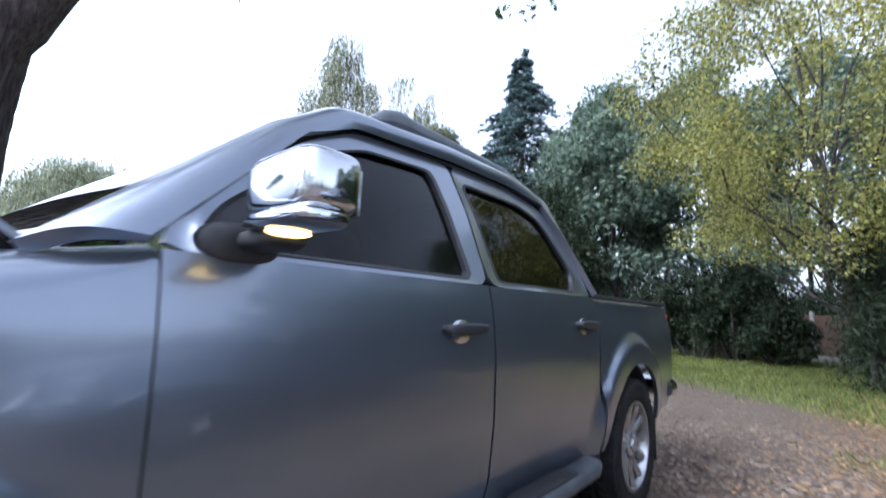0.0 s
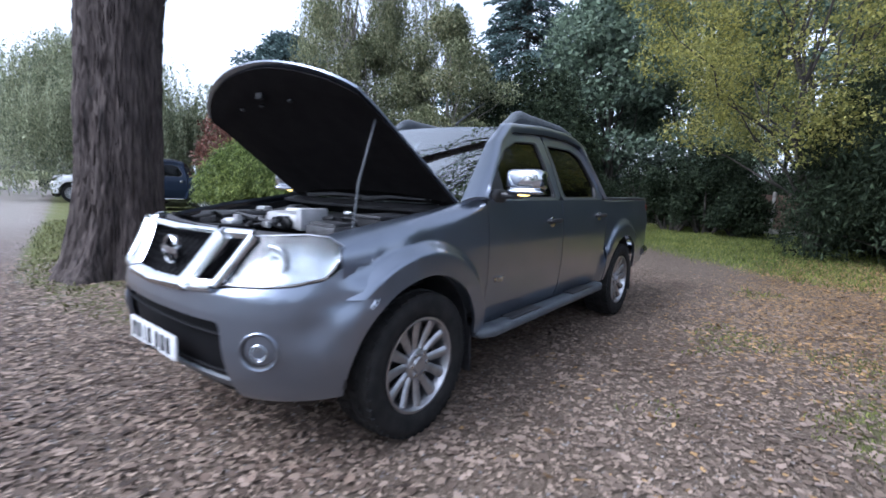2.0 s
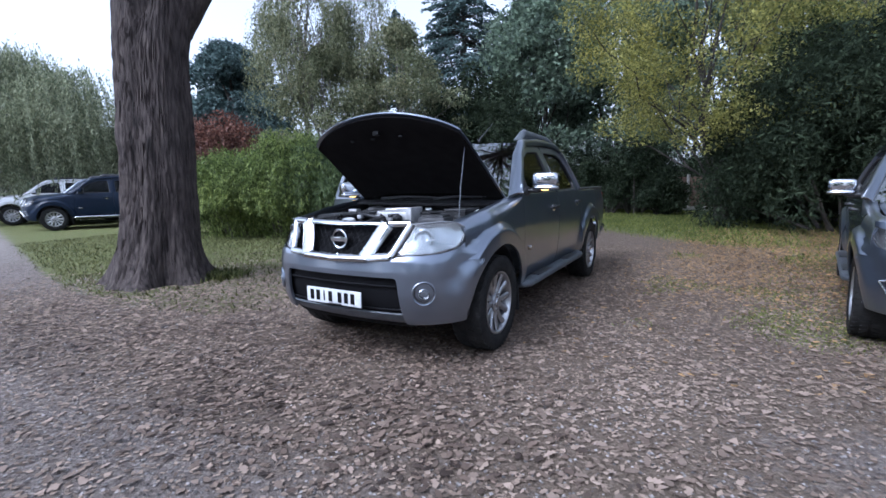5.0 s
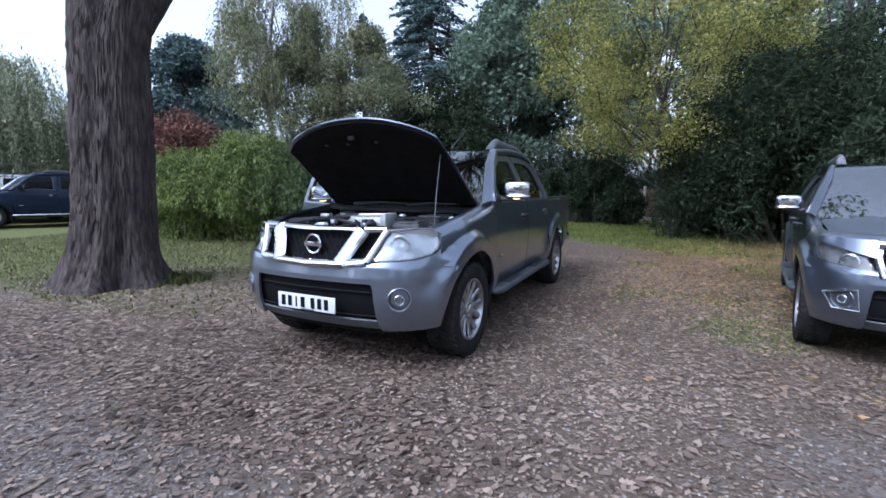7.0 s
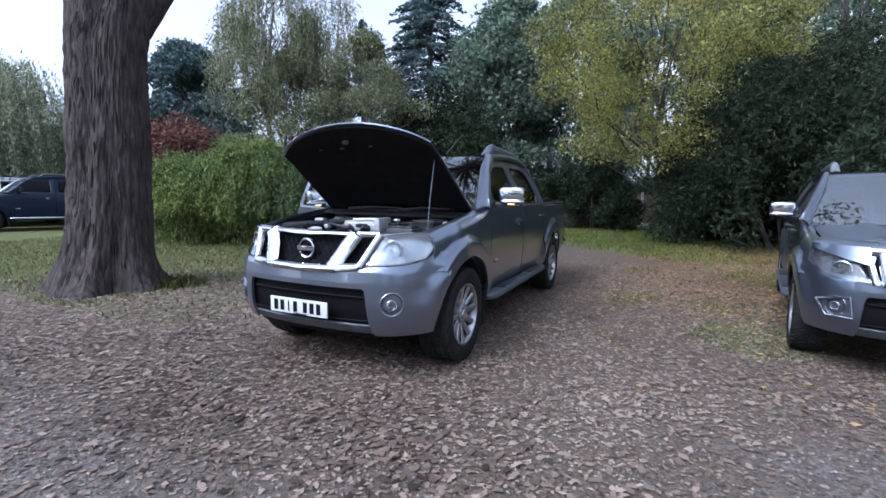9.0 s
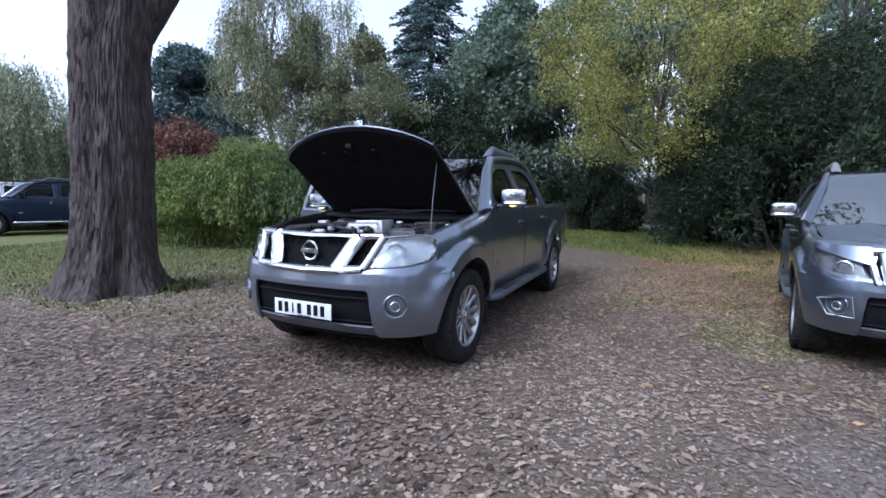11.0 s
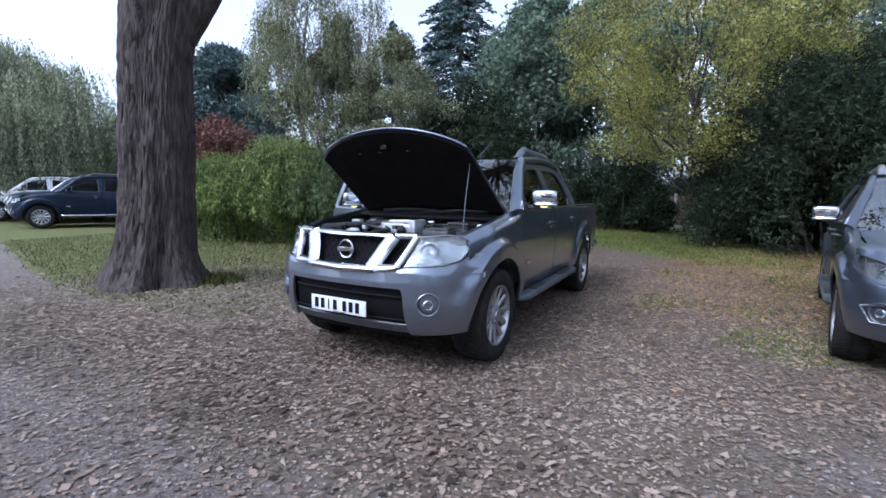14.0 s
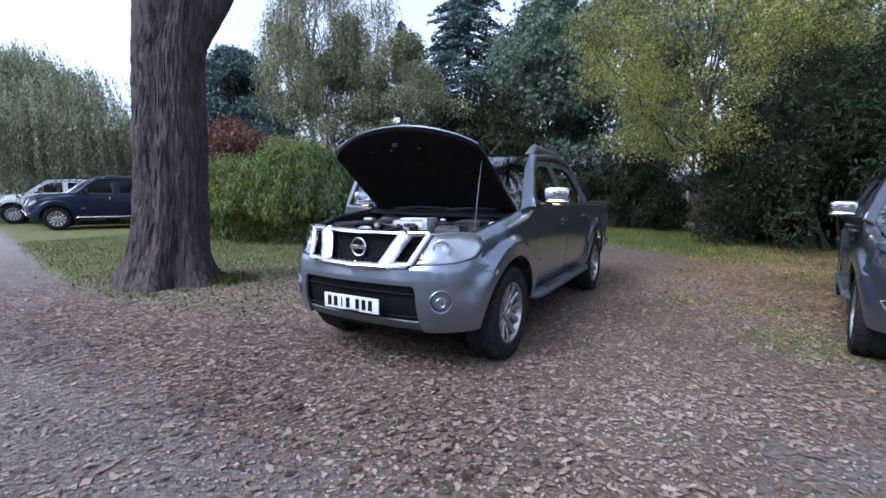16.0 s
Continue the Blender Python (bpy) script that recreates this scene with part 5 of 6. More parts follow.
def fog_lamp(parent, side, style):
    x, z = 0.69, 0.60
    s = nose_s(x, z)
    p, q = Vector(nose(s - 0.01, z)), Vector(nose(s + 0.01, z))
    t = (q - p).normalized()
    n = Vector((-t.y, t.x, 0)) * -1
    c = (p + q) / 2
    c.x, n.x = c.x * side, n.x * side
    m = Matrix.Translation(c) @ n.to_track_quat("X", "Z").to_matrix().to_4x4()
    bm = bmesh.new()
    lathe(bm, [(0.084, -0.02), (0.084, 0.003), (0.080, 0.006), (0.073, 0.003), (0.068, -0.012), (0.062, -0.03)], 36, m)
    f = part("fog_lamp", bm, style["paint"], parent, "round fog lamp in a body-coloured bezel")
    bm = bmesh.new()
    lathe(bm, [(0.071, 0.003), (0.066, -0.004), (0.045, -0.006), (0.001, -0.008)], 28, m)
    part("lamp_well", bm, PLASTIC, f)
    bm = bmesh.new()
    m2 = m @ Matrix.Translation((0, 0, -0.004))
    lathe(bm, [(0.038, -0.004), (0.038, 0.004), (0.035, 0.007), (0.027, 0.0), (0.001, -0.004)], 28, m2)
    part("lamp_bowl", bm, REFLECTOR, f)
    bm = bmesh.new()
    lathe(bm, [(0.037, 0.005), (0.026, 0.011), (0.001, 0.014)], 28, m2)
    part("lamp_lens", bm, GLASS_LENS, f).visible_shadow = False
    if style["front"] == "modern":
        bm = bmesh.new()
        u, w = n.cross(Vector((0, 0, 1))).normalized() * 0.14, Vector((0, 0, 0.085))
        tube(bm, [c + n * 0.012 + k for k in (u + w * 0.4, u * 0.4 - w, -u - w * 0.9, -u * 0.8 + w, u + w * 0.4)], 0.009, 8)
        part("chrome_surround", bm, CHROME, f)


def number_plate(parent, mat, marks=True):
    y, z = -0.902, 0.54
    bm = bmesh.new()
    box(bm, (0, y, z), (0.52, 0.012, 0.112), 0.004)
    pl = part("number_plate", bm, mat, parent, "plain plate with dark bars")
    if marks:
        for k in range(7):
            x = -0.205 + k * 0.06 + (0.03 if k > 3 else 0)
            bm = bmesh.new()
            box(bm, (x, y - 0.007, z), (0.036 if k != 2 else 0.012, 0.003, 0.076), 0.0)
            part("bar", bm, INK, pl)
        bm = bmesh.new()
        box(bm, (0.02, y - 0.007, z - 0.049), (0.12, 0.003, 0.006), 0.0)
        part("bar", bm, INK, pl)


style_now = {}


def pickup(label, m, **style):
    """A double-cab pickup, parked; the style says its paint, front and whether the bonnet is up."""
    style_now.clear()
    style_now.update(style)
    paint, glass = style["paint"], style["glass"]
    t = thing("pickup_truck", label, "pickup truck", "parked vehicles")
    for side in (-1, 1):
        # wing with its rolled shoulder and flared arch
        bm = bmesh.new()

        def wing(u, v):
            y = -0.47 + 1.077 * u
            low = max(arch(y, 0), 0.801 if y < 0 else 0.445)
            sh = lerp(y, [-0.60, -0.4, -0.1, 0.2, 0.45, 0.60], [1.045, 1.085, 1.135, 1.172, 1.208, 1.235])
            rd = lerp(y, [-0.5, -0.3, 0.25, 0.6], [0.10, 0.125, 0.115, 0.05])
            if v < 0.76:
                z = low + (sh - rd - low) * v / 0.76
                return side * flank(y, z), y, z
            a = (v - 0.76) / 0.24 * radians(88)
            return side * (flank(y, sh - rd) - 0.115 * (1 - math.cos(a))), y, sh - rd + rd * math.sin(a)
        sheet(bm, wing, 84, 44, -0.02 * side)
        part("front_wing", bm, paint, t)
        # arch liners
        for yc in (0.0, AXLE):
            bm = bmesh.new()
            sheet(bm, lambda u, v: (side * (0.88 - 0.40 * v), yc + (ARCH_R + 0.012) * math.cos(math.pi * u), 0.40 + (ARCH_R + 0.012) * math.sin(math.pi * u)), 24, 4, 0.01 * side)
            sheet(bm, lambda u, v: (side * 0.50, yc - 0.47 + 0.94 * u, 0.3 + 0.57 * v), 4, 4, 0.01 * side)
            part("arch_liner", bm, PLASTIC, t)
            bm = bmesh.new()
            sheet(bm, lambda u, v: (side * (0.64 + 0.26 * u), yc + 0.47 + 0.02 * (1 - v), 0.20 + 0.28 * v), 6, 6, 0.012)
            part("mud_flap", bm, PLASTIC, t)
        door(t, side, True, paint, GLASS_SIDE)
        door(t, side, False, paint, GLASS_DARK if style["privacy"] else glass)
        # pillars and roof edge
        bm = bmesh.new()
        dk = [0, 0.25, 0.42, 0.55, 0.72, 0.86, 1.0]
        dy, dz = [0.585, 0.985, 1.20, 1.70, 2.16, 2.43, 2.665], [1.228, 1.595, 1.70, 1.734, 1.734, 1.69, 1.228]
        wx, wy, wz = [0.82, 0.69, 0.645, 0.63, 0.625, 0.63, 0.77], [0.43, 0.875, 1.12, 1.70, 2.15, 2.52, 2.69], [1.19, 1.56, 1.722, 1.768, 1.77, 1.725, 1.235]

        def cant(u, v):
            a = Vector((side * house(lerp(u, dk, dz)), lerp(u, dk, dy), lerp(u, dk, dz)))
            b = Vector((side * lerp(u, dk, wx), lerp(u, dk, wy), lerp(u, dk, wz)))
            p = a.lerp(b, v)
            out = Vector((side * 0.5, -0.15, 0.6)).normalized() if u < 0.8 else Vector((side * 0.6, 0.6, 0.1)).normalized()
            return p + out * 0.02 * math.sin(math.pi * v)
        sheet(bm, cant, 44, 8, 0.03 * side)
        part("roof_pillar", bm, paint, t)
        bm = bmesh.new()
        sheet(bm, lambda u, v: (side * (flank(1.5, 0.44) - 0.02 - 0.06 * (1 - v)), 0.50 + 2.2 * u, 0.34 + 0.105 * v), 10, 4, -0.03 * side)
        part("sill", bm, PLASTIC, t)
        # side of the load bed
        bm = bmesh.new()

        def bed(u, v):
            y = 2.692 + 1.55 * u
            low = max(arch(y, AXLE), 0.47 if y > AXLE else 0.45)
            if v < 0.86:
                z = low + (1.20 - low) * v / 0.86
                return side * (flank(y, min(z, 1.08)) - 0.03 * smooth(1.0, 1.2, z)), y, z
            a = (v - 0.86) / 0.14 * radians(90)
            return side * (flank(y, 1.08) - 0.03 - 0.05 * (1 - math.cos(a))), y, 1.20 + 0.025 * math.sin(a)
        sheet(bm, bed, 56, 26, -0.025 * side)
        part("bed_side", bm, paint, t)
        bm = bmesh.new()
        box(bm, (side * 0.81, 3.47, 1.232), (0.09, 1.5, 0.022), 0.008)
        part("bed_rail", bm, PLASTIC, t)
        mirror(t, side, style["mirror"])
        # side step
        bm = bmesh.new()
        prof = [(0.052 * math.copysign(abs(math.cos(a)) ** 0.7, math.cos(a)), 0.036 * math.copysign(abs(math.sin(a)) ** 0.7, math.sin(a))) for a in [2 * math.pi * k / 16 for k in range(16)]]
        rings = []
        for y, k, dx in ((0.50, 0.35, -0.03), (0.53, 0.85, -0.02), (0.62, 1, 0), (1.5, 1, 0), (2.46, 1, 0), (2.56, 0.85, -0.02), (2.59, 0.35, -0.03)):
            rings.append([bm.verts.new((side * (0.925 + dx) + a * k * 1.25, y, 0.425 + b * k)) for a, b in prof])
        for a, b in zip(rings, rings[1:]):
            for k in range(16):
                bm.faces.new((a[k], a[(k + 1) % 16], b[(k + 1) % 16], b[k]))
        bm.faces.new(rings[0][::-1])
        bm.faces.new(rings[-1])
        st = part("side_step", bm, STEP_GREY if style["step"] else CHROME, t, "ribbed side step")
        for y in (1.05, 2.05):
            bm = bmesh.new()
            box(bm, (side * 0.925, y, 0.463), (0.09, 0.42, 0.008), 0.003)
            part("tread_pad", bm, PLASTIC, st)
        for y in (0.75, 1.5, 2.3):
            bm = bmesh.new()
            tube(bm, [(side * 0.90, y, 0.41), (side * 0.78, y, 0.38), (side * 0.68, y, 0.42)], 0.022, 8)
            part("bracket", bm, PLASTIC, st)
        # roof rail
        bm = bmesh.new()
        sheet(bm, lambda u, v: (lambda y, h, a: (side * (0.575 + 0.044 * math.cos(a)), y, lerp(y, [1.25, 1.7, 2.2, 2.55], [1.755, 1.772, 1.772, 1.715]) + h * (0.5 + 0.5 * math.sin(a))))(
            1.27 + 1.26 * u, lerp(u, [0, 0.10, 0.16, 0.3, 0.9, 1.0], [0.014, 0.105, 0.128, 0.108, 0.085, 0.014]), 2 * math.pi * v), 30, 14)
        part("roof_rail", bm, style["rail"], t, "dark grey roof rail" if style["rail"] is STEP_GREY else "")
        for y in (0.0, AXLE):
            wheel(t, side, y, style)
        headlamp(t, side, style)
        fog_lamp(t, side, style)
        bm = bmesh.new()
        box(bm, (side * 0.79, 4.25, 0.98), (0.13, 0.05, 0.36), 0.02)
        part("tail_lamp", bm, RED_LENS, t, "red tail lamp")
    # roof, screens
    bm = bmesh.new()
    sheet(bm, lambda u, v: ((2 * u - 1) * lerp(v, [0, 0.4, 0.75, 1], [0.645, 0.63, 0.625, 0.63]), 1.12 + 1.40 * v - 0.07 * (1 - (2 * u - 1) ** 2) * (1 - v),
                            lerp(v, [0, 0.2, 0.41, 0.74, 1], [1.722, 1.75, 1.768, 1.77, 1.725]) + 0.012 * (1 - (2 * u - 1) ** 2)), 20, 24, -0.03)
    part("roof", bm, paint, t)
    bm = bmesh.new()
    sheet(bm, lambda u, v: ((2 * u - 1) * lerp(v, [0, 0.68, 1], [0.82, 0.69, 0.645]), 0.43 + 0.69 * v - (0.15 - 0.08 * v) * (1 - (2 * u - 1) ** 2),
                            1.19 + 0.532 * v + 0.022 * math.sin(math.pi * v) + 0.012 * v * (1 - (2 * u - 1) ** 2)), 24, 16, -0.006)
    part("windscreen", bm, GLASS_SCREEN, t, "tinted windscreen").visible_shadow = False
    bm = bmesh.new()
    sheet(bm, lambda u, v: ((2 * u - 1) * 0.66, 1.10 + 1.45 * v - 0.06 * (1 - (2 * u - 1) ** 2) * (1 - v), lerp(v, [0, 0.2, 0.41, 0.74, 1], [1.685, 1.71, 1.725, 1.725, 1.68]) + 0.02 * (1 - (2 * u - 1) ** 2)), 12, 12, -0.01)
    part("headliner", bm, CABIN, t)
    bm = bmesh.new()
    sheet(bm, lambda u, v: ((2 * u - 1) * (0.77 - 0.14 * v), 2.685 - 0.16 * v, 1.235 + 0.48 * v), 10, 8, 0.006)
    part("rear_window", bm, GLASS_DARK, t).visible_shadow = False
    bm = bmesh.new()
    sheet(bm, lambda u, v: ((2 * u - 1) * 0.855, 2.67, 0.45 + 0.79 * v), 8, 6, 0.02)
    part("cab_back", bm, paint, t)
    bm = bmesh.new()
    sheet(bm, lambda u, v: ((2 * u - 1) * 0.80, 0.43 + 0.03 * v - (0.15 - 0.0 * v) * (1 - (2 * u - 1) ** 2) - 0.10 * (1 - v), 1.165 + 0.02 * v), 20, 5, -0.02)
    part("scuttle", bm, ENGINE_DARK, t)
    for a, b in ((-0.45, 0.15), (0.15, 0.6)):
        bm = bmesh.new()
        tube(bm, [(a, 0.28 + 0.1 * a * a, 1.20), ((a + b) / 2, 0.29, 1.222), (b, 0.30 + 0.18 * b * b, 1.215)], [0.014, 0.01, 0.006], 6)
        part("wiper", bm, PLASTIC, t)
    if style["aerial"]:
        bm = bmesh.new()
        tube(bm, [(0.15, 1.25, 1.775), (0.15, 1.27, 1.80), (0.15, 1.62, 2.0)], [0.014, 0.008, 0.003], 8)
        part("aerial", bm, PLASTIC, t, "thin black roof aerial")
    # cabin
    bm = bmesh.new()
    sheet(bm, lambda u, v: ((2 * u - 1) * 0.80, 0.45 + 2.2 * v, 0.52), 4, 8, -0.02)
    box(bm, (0, 0.72, 1.06), (1.5, 0.42, 0.22), 0.06)
    part("dashboard", bm, CABIN, t)
    for x in (-0.38, 0.38):
        for y in (1.45, 2.25):
            bm = bmesh.new()
            box(bm, (x, y, 0.82), (0.5, 0.5, 0.16), 0.05)
            box(bm, (x, y + 0.27, 1.14), (0.48, 0.13, 0.62), 0.05, Matrix.Rotation(radians(-12), 4, "X"))
            box(bm, (x, y + 0.35, 1.50), (0.26, 0.10, 0.17), 0.04)
            part("seat", bm, CABIN, t)
    bm = bmesh.new()
    ring = [(0.38 * style["wheel_side"] + 0.18 * math.cos(a), 1.02 + 0.07 * math.sin(a), 1.10 + 0.17 * math.sin(a)) for a in [2 * math.pi * k / 24 for k in range(25)]]
    tube(bm, ring, 0.015, 6)
    part("steering_wheel", bm, CABIN, t)
    # bed floor, front wall, tailgate, rear bumper
    bm = bmesh.new()
    box(bm, (0, 3.46, 0.74), (1.5, 1.52, 0.03), 0.004)
    box(bm, (0, 2.715, 0.98), (1.56, 0.03, 0.48), 0.006)
    part("bed_liner", bm, PLASTIC, t)
    bm = bmesh.new()
    box(bm, (0, 4.235, 0.97), (1.50, 0.06, 0.50), 0.02)
    part("tailgate", bm, paint, t)
    bm = bmesh.new()
    tube(bm, [(-0.86, 4.12, 0.60), (-0.84, 4.27, 0.60), (-0.74, 4.34, 0.60), (0.74, 4.34, 0.60), (0.84, 4.27, 0.60), (0.86, 4.12, 0.60)], [0.05, 0.07, 0.08, 0.08, 0.07, 0.05], 12)
    part("rear_bumper", bm, CHROME, t, "chrome rear bumper")
    # front bumper with its intake
    bm = bmesh.new()

    def bumper(u, v):
        s = 2 * u - 1
        x = abs(nose(s, 0.6)[0])
        y = nose(s, 0.6)[1]
        mid = smooth(0.63, 0.47, x) if y < -0.6 else 0.0
        low = 0.36 + 0.345 * mid
        top = lerp(x, [0, 0.30, 0.50, 0.60, 0.70, 0.78, 0.82], [0.815, 0.822, 0.852, 0.856, 0.864, 0.888, 0.94]) if y < -0.515 else 0.80 + 0.145 * smooth(-0.46, -0.515, y)
        z = low + (top - low) * v
        return nose(s, z)
    sheet(bm, bumper, 120, 22, -0.02)
    part("front_bumper", bm, paint, t)
    bm = bmesh.new()
    sheet(bm, lambda u, v: (lambda p: (p[0], p[1] + 0.055, p[2]))(nose((2 * u - 1) * nose_s(0.64, 0.6), 0.33 + 0.40 * v)), 40, 8, 0.01)
    lip = bmesh.new()
    sheet(lip, lambda u, v: (lambda p: (p[0], p[1] + 0.012 + 0.03 * (1 - v), p[2]))(nose((2 * u - 1) * nose_s(0.60, 0.6), 0.362 + 0.075 * v)), 40, 5, -0.015)
    ins = part("intake_insert", bm, INK, t, "black plastic air intake")
    part("lower_lip", lip, STEP_GREY, t, "dark grey plastic lip")
    for z, w in ((0.64, 0.5), (0.47, 0.54)):
        bm = bmesh.new()
        tube(bm, [(lambda p: (math.copysign(p[0], x), p[1] + 0.03, z))(nose(nose_s(abs(x), z), z)) for x in np.linspace(-w, w, 15)], 0.008, 6)
        part("intake_bar", bm, INK, ins)
    bm = bmesh.new()
    box(bm, (0, -0.40, 0.345), (1.1, 0.5, 0.05), 0.01)
    box(bm, (0, 1.7, 0.42), (1.3, 4.6, 0.06), 0.01)
    tube(bm, [(-0.7, 0, 0.385), (0.7, 0, 0.385)], 0.05, 8)
    tube(bm, [(-0.7, AXLE, 0.385), (0.7, AXLE, 0.385)], 0.07, 8)
    part("chassis", bm, PLASTIC, t)
    grille(t, style)
    number_plate(t, style["plate"], style["plate"] is WHITE_PLATE)
    bonnet(t, paint, style["raised"])
    if style["raised"] > 0:
        engine_bay(t)
    if style["roll_bar"]:
        bm = bmesh.new()
        tube(bm, [(-0.72, 2.95, 1.22), (-0.68, 2.92, 1.55), (-0.55, 2.9, 1.64), (0.55, 2.9, 1.64), (0.68, 2.92, 1.55), (0.72, 2.95, 1.22)], 0.035, 10)
        for s in (-1, 1):
            tube(bm, [(s * 0.66, 2.92, 1.56), (s * 0.72, 3.9, 1.24)], 0.03, 8)
        part("roll_bar", bm, CHROME, t)
    t.matrix_basis = m
    return t


BASE = dict(glass=GLASS_CAR, mirror=CHROME, rail=PLASTIC, step=True, lit=False, privacy=True, raised=-5.5, front="classic", roll_bar=False, plate=WHITE_PLATE, handle=PLASTIC, wheel_side=-1, ajar=False, aerial=False)
pickup("grey metallic double-cab pickup parked with bonnet raised and a door open", pose(0, 0, 0), **{**BASE, "paint": PAINT_GREY, "raised": 36, "lit": True, "ajar": True, "aerial": True, "rail": STEP_GREY})
pickup("silver-grey pickup with chrome grille parked beside the yew", pose(4.25, 1.55, 0, 0, 0, -9) @ Matrix.Scale(0.92, 4), **{**BASE, "paint": PAINT_SILVER, "front": "modern", "rail": ALLOY, "plate": BLUE_PLATE})
pickup("dark blue pickup with a roll bar parked on the lawn", pose(-17.5, 3.9, 0, 0, 0, -28), **{**BASE, "paint": PAINT_BLUE, "front": "modern", "mirror": PAINT_BLUE, "step": False, "roll_bar": True, "handle": PAINT_BLUE})
pickup("grey-blue pickup half hidden behind the dark blue one", pose(-19.9, 4.6, 0, 0, 0, -28), **{**BASE, "paint": PAINT_SILVER, "front": "modern", "mirror": PAINT_SILVER, "handle": PAINT_SILVER})
# stands for a white SUV, drawn with the pickup's shape
pickup("white SUV parked at the end of the row, built as a pickup", pose(-22.4, 4.3, 0, 0, 0, -28), **{**BASE, "paint": PAINT_WHITE, "front": "modern", "mirror": PAINT_WHITE, "handle": PAINT_WHITE})


# ---- fallen leaves, grass and pebbles ----
def on_ground(x, y):
    return np.array([relief(a, b) for a, b in zip(x, y)])


def scatter(n, x0, x1, y0, y1, want, rng):
    """Places where want(x, y) lets something lie."""
    out = []
    while len(out) < n:
        x, y = rng.uniform(x0, x1), rng.uniform(y0, y1)
        if rng.uniform() < want(x, y) and math.hypot(x + 4.62, y - 0.36) > 0.62:
            out.append((x, y))
    return np.array(out)


def oak_leaf_mesh(name, label, n, region, want, mat, size, seed, lobed=True):
    """Curled fallen leaves lying at all angles."""
    rng = np.random.default_rng(seed)
    xy = scatter(n, *region, want, rng)
    if lobed:
        o = np.array([(-0.5, 0), (-0.34, 0.09), (-0.24, 0.20), (-0.1, 0.13), (0.04, 0.29), (0.17, 0.16), (0.31, 0.22), (0.42, 0.08), (0.5, 0),
                      (0.42, -0.08), (0.31, -0.22), (0.17, -0.16), (0.04, -0.29), (-0.1, -0.13), (-0.24, -0.20), (-0.34, -0.09)])
    else:
        o = np.array([(-0.5, 0), (-0.1, 0.26), (0.5, 0), (-0.1, -0.26)])
    k = len(o)
    L = size * rng.uniform(0.55, 1.35, n)[:, None]
    jit = rng.normal(size=(2, n, k)) * (0.035 if lobed else 0.11)
    X, Y = (o[:, 0][None] + jit[0]) * L, (o[:, 1][None] + jit[1]) * L * rng.uniform(0.9, 1.45, n)[:, None]
    Z = rng.normal(size=(n, 1)) * 0.2 * X * X / L + np.abs(rng.normal(size=(n, 1))) * 0.4 * Y * Y / L
    tx, ty = rng.normal(size=(n, 1)) * 0.10, rng.normal(size=(n, 1)) * 0.10
    Z = Z + X * tx + Y * ty
    Z = Z - Z.min(1, keepdims=True) + 0.004 + rng.uniform(0, 0.006, (n, 1))
    a = rng.uniform(0, 2 * math.pi, (n, 1))
    V = np.stack([xy[:, :1] + X * np.cos(a) - Y * np.sin(a), xy[:, 1:] + X * np.sin(a) + Y * np.cos(a), Z + on_ground(xy[:, 0], xy[:, 1])[:, None]], 2).reshape(-1, 3)
    return tagged(cloud_mesh(name, V, np.arange(n * k).reshape(n, k), mat), label, "fallen leaves", kind="stuff")


def litter(x, y):
    g, l, p = fields(x, y)
    return max(0.15, l) * (1 - (0.9 if x < -1 else 0.35) * g) * (1 - p) * (1 - 0.5 * min(1, max(0, damp_and_shade(x, y))))


def litter_right(x, y):
    return smooth(0.9, 2.4, x - 0.05 * y) * smooth(1.2, 4.5, y) * smooth(13, 9, y) + 0.05 * smooth(0.5, 1.5, x)


def litter_tree(x, y):
    return smooth(3.8, 1.0, math.hypot(x + 3.4, y * 1.2)) * 0.9 + 0.12 * smooth(-9, -5, x)


oak_leaf_mesh("fallen_leaves", "dry grey-brown oak leaves strewn over the gravel", 6800, (-6.5, 4.6, -3.0, 5.0), litter, LEAF_FALLEN, 0.06, 80)
oak_leaf_mesh("fallen_leaves", "small dry brown leaves on the drive", 13000, (-9.0, 5.5, -4.0, 9.0), litter, LEAF_FALLEN, 0.04, 81, False)
oak_leaf_mesh("fallen_leaves", "crumbled brown leaf litter trodden into the gravel", 98000, (-6.5, 4.6, -2.9, 6.5), litter, LEAF_CRUMB, 0.03, 84, False)
oak_leaf_mesh("fallen_leaves", "dark moist brown leaves in front of the parked pickup, shade-toned under it", 5200, (-4.5, 2.4, -3.0, 4.6), lambda x, y: max(0, damp_and_shade(x, y)), LEAF_DAMP_SHADE, 0.055, 85)
oak_leaf_mesh("fallen_leaves", "golden-brown leaves on the mossy grass", 46000, (0.5, 7.0, 0.0, 12.0), litter_right, LEAF_GOLD, 0.043, 82, False)
oak_leaf_mesh("fallen_leaves", "curled brown leaves round the big tree", 6500, (-9.5, -1.0, -1.6, 6.0), litter_tree, LEAF_CRUMB, 0.052, 83)


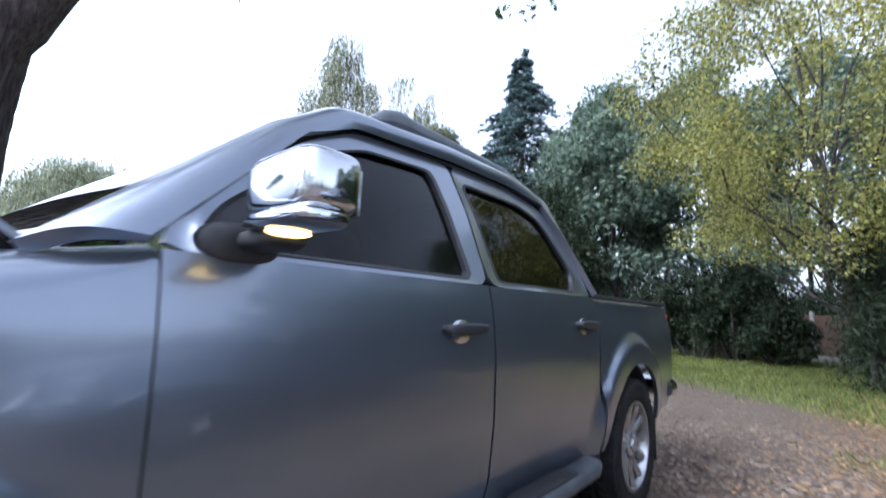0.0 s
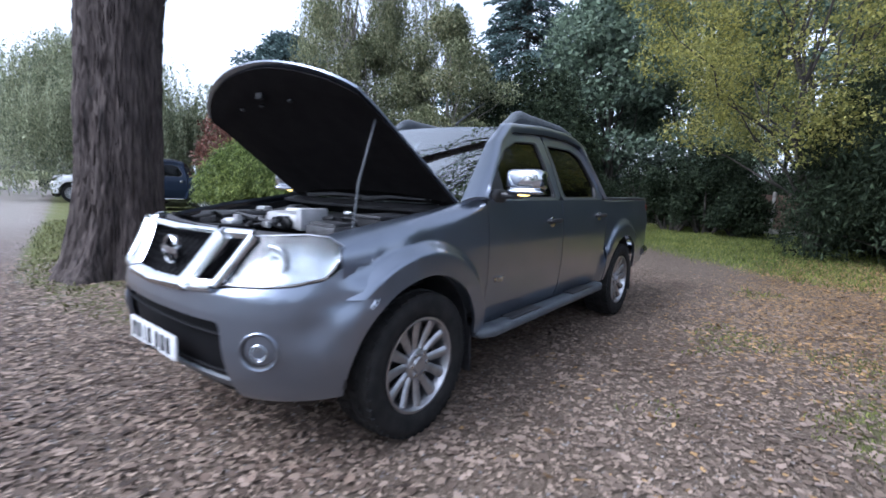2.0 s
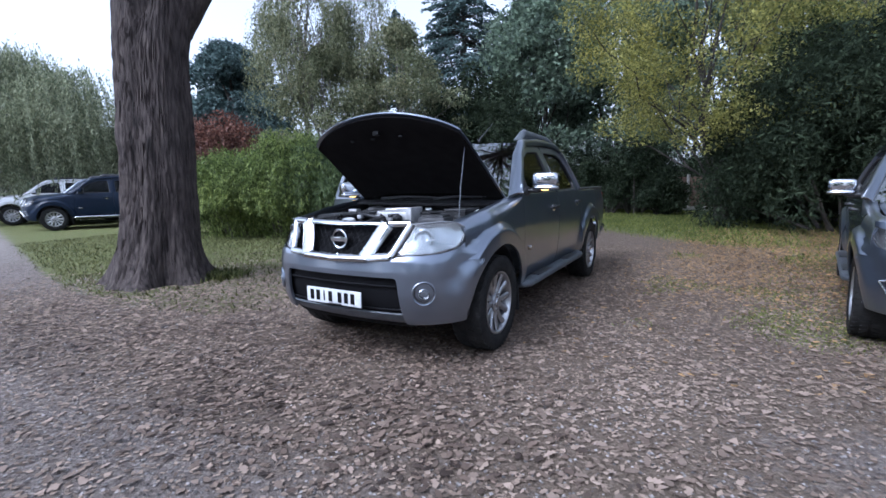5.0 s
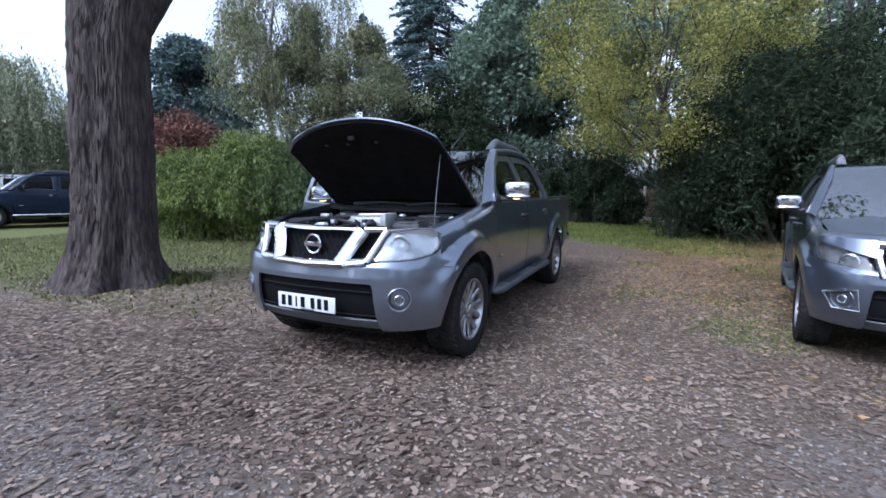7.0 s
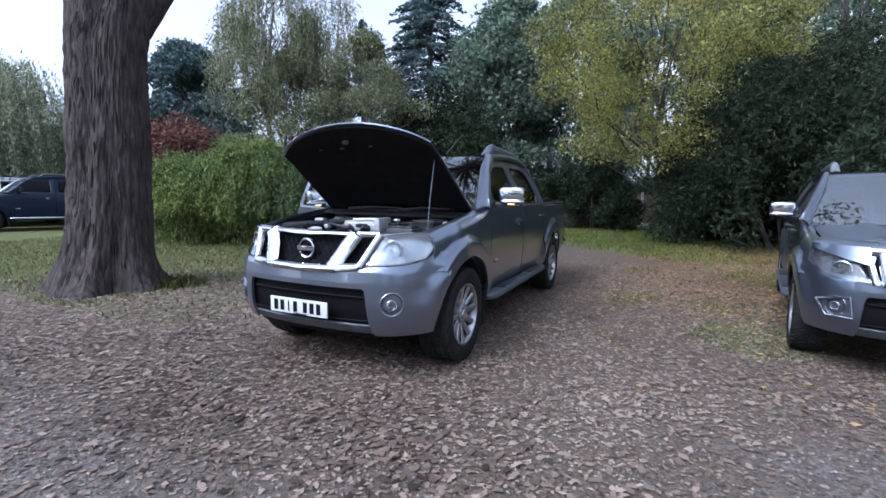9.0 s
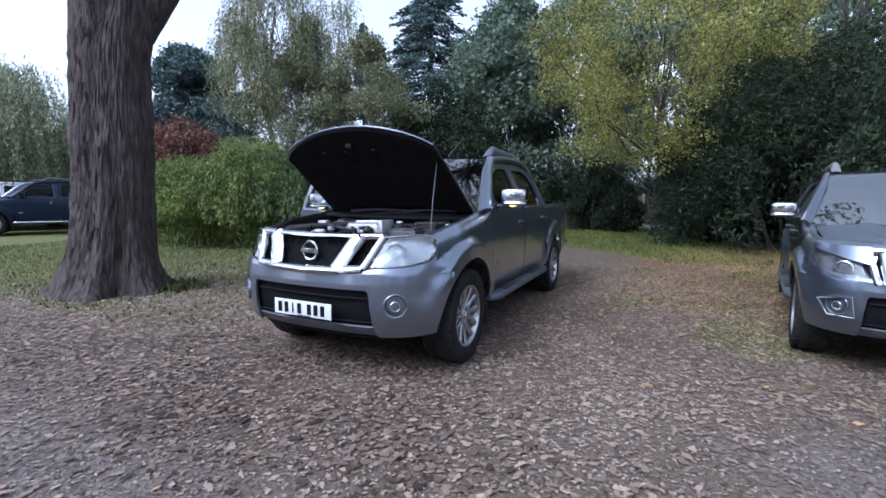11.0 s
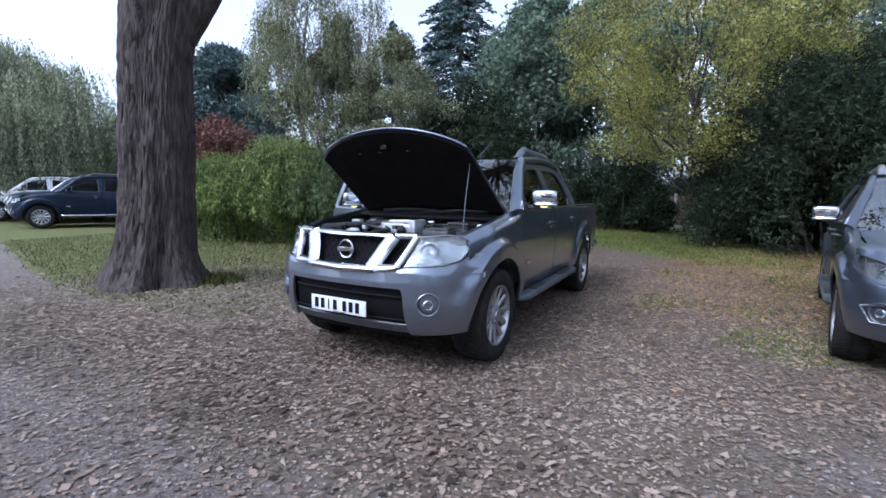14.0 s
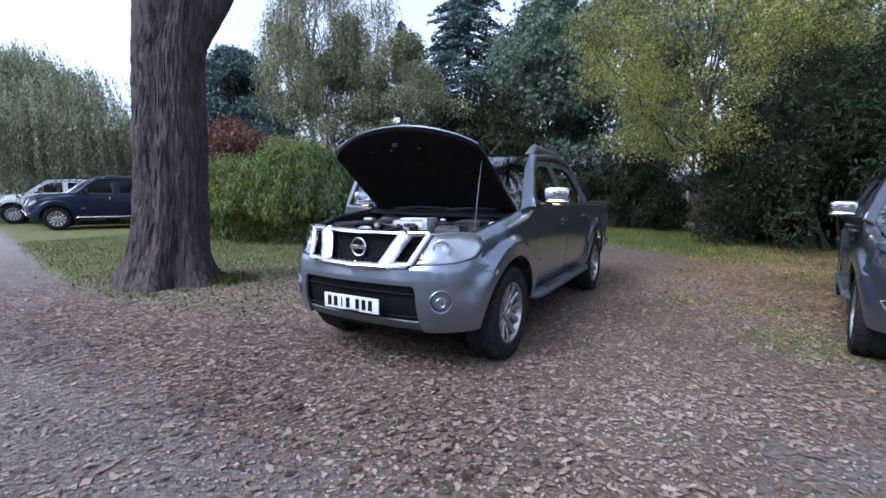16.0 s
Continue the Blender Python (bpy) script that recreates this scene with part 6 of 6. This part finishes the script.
def grass_mesh(name, label, n, region, want, size, seed, mat=GRASS):
    rng = np.random.default_rng(seed)
    xy = scatter(n, *region, want, rng)
    h = size * rng.uniform(0.5, 1.5, n)
    z = on_ground(xy[:, 0], xy[:, 1])
    a = rng.uniform(0, 2 * math.pi, n)
    w = 0.1 * h + 0.002
    lean = rng.normal(size=(n, 2)) * 0.45 * h[:, None]
    base = np.c_[xy, z - 0.005]
    side = np.c_[np.cos(a) * w, np.sin(a) * w, np.zeros(n)]
    tip = base + np.c_[lean, h]
    mid = base + np.c_[lean * 0.35, h * 0.55]
    V = np.stack([base - side, base + side, mid + side * 0.7, tip, mid - side * 0.7], 1).reshape(-1, 3)
    return tagged(cloud_mesh(name, V, np.arange(5 * n).reshape(n, 5), mat), label, "grass", kind="stuff")


def lawn(x, y):
    return max(0.0, fields(x, y)[0] - 0.15) ** 1.5


grass_mesh("grass", "short mossy grass beside the drive", 30000, (-13, -1.2, -0.6, 9.0), lawn, 0.045, 90)
# lawn and patch away from the big tree take the painted-lit copy
grass_mesh("grass", "green lawn behind the parked pickup", 42000, (-5, 7.0, 5.5, 18.5), lawn, 0.06, 91, GRASS_LIT)
grass_mesh("grass", "mossy green patch beside the silver pickup", 9000, (1.4, 5.2, 0.4, 6.5), lawn, 0.025, 92, GRASS_LIT)
grass_mesh("weeds", "tuft of green weeds at the foot of the tree", 600, (-4.6, -3.4, 0.3, 1.5), lambda x, y: smooth(0.5, 0.1, math.hypot(x + 4.0, y - 0.85)), 0.09, 93)


def pebbles(n, region, want, seed):
    rng = np.random.default_rng(seed)
    xy = scatter(n, *region, want, rng)
    r = rng.uniform(0.004, 0.013, n)[:, None, None]
    o = np.array([(1, 0, 0), (0, 1, 0), (-1, 0, 0), (0, -1, 0), (0, 0, 0.7), (0, 0, -0.5)])[None] * r * rng.uniform(0.6, 1.3, (n, 6, 1))
    c = np.c_[xy, on_ground(xy[:, 0], xy[:, 1]) + 0.004]
    V = (o + c[:, None]).reshape(-1, 3)
    f = np.array([(0, 1, 4), (1, 2, 4), (2, 3, 4), (3, 0, 4)])
    F = (f[None] + 6 * np.arange(n)[:, None, None]).reshape(-1, 3)
    return tagged(cloud_mesh("gravel", V, F, PEBBLE), "loose grey gravel on the drive", "gravel", kind="stuff")


pebbles(22000, (-6, 5.0, -3.4, 1.6), lambda x, y: 1 - 0.6 * fields(x, y)[1], 95)
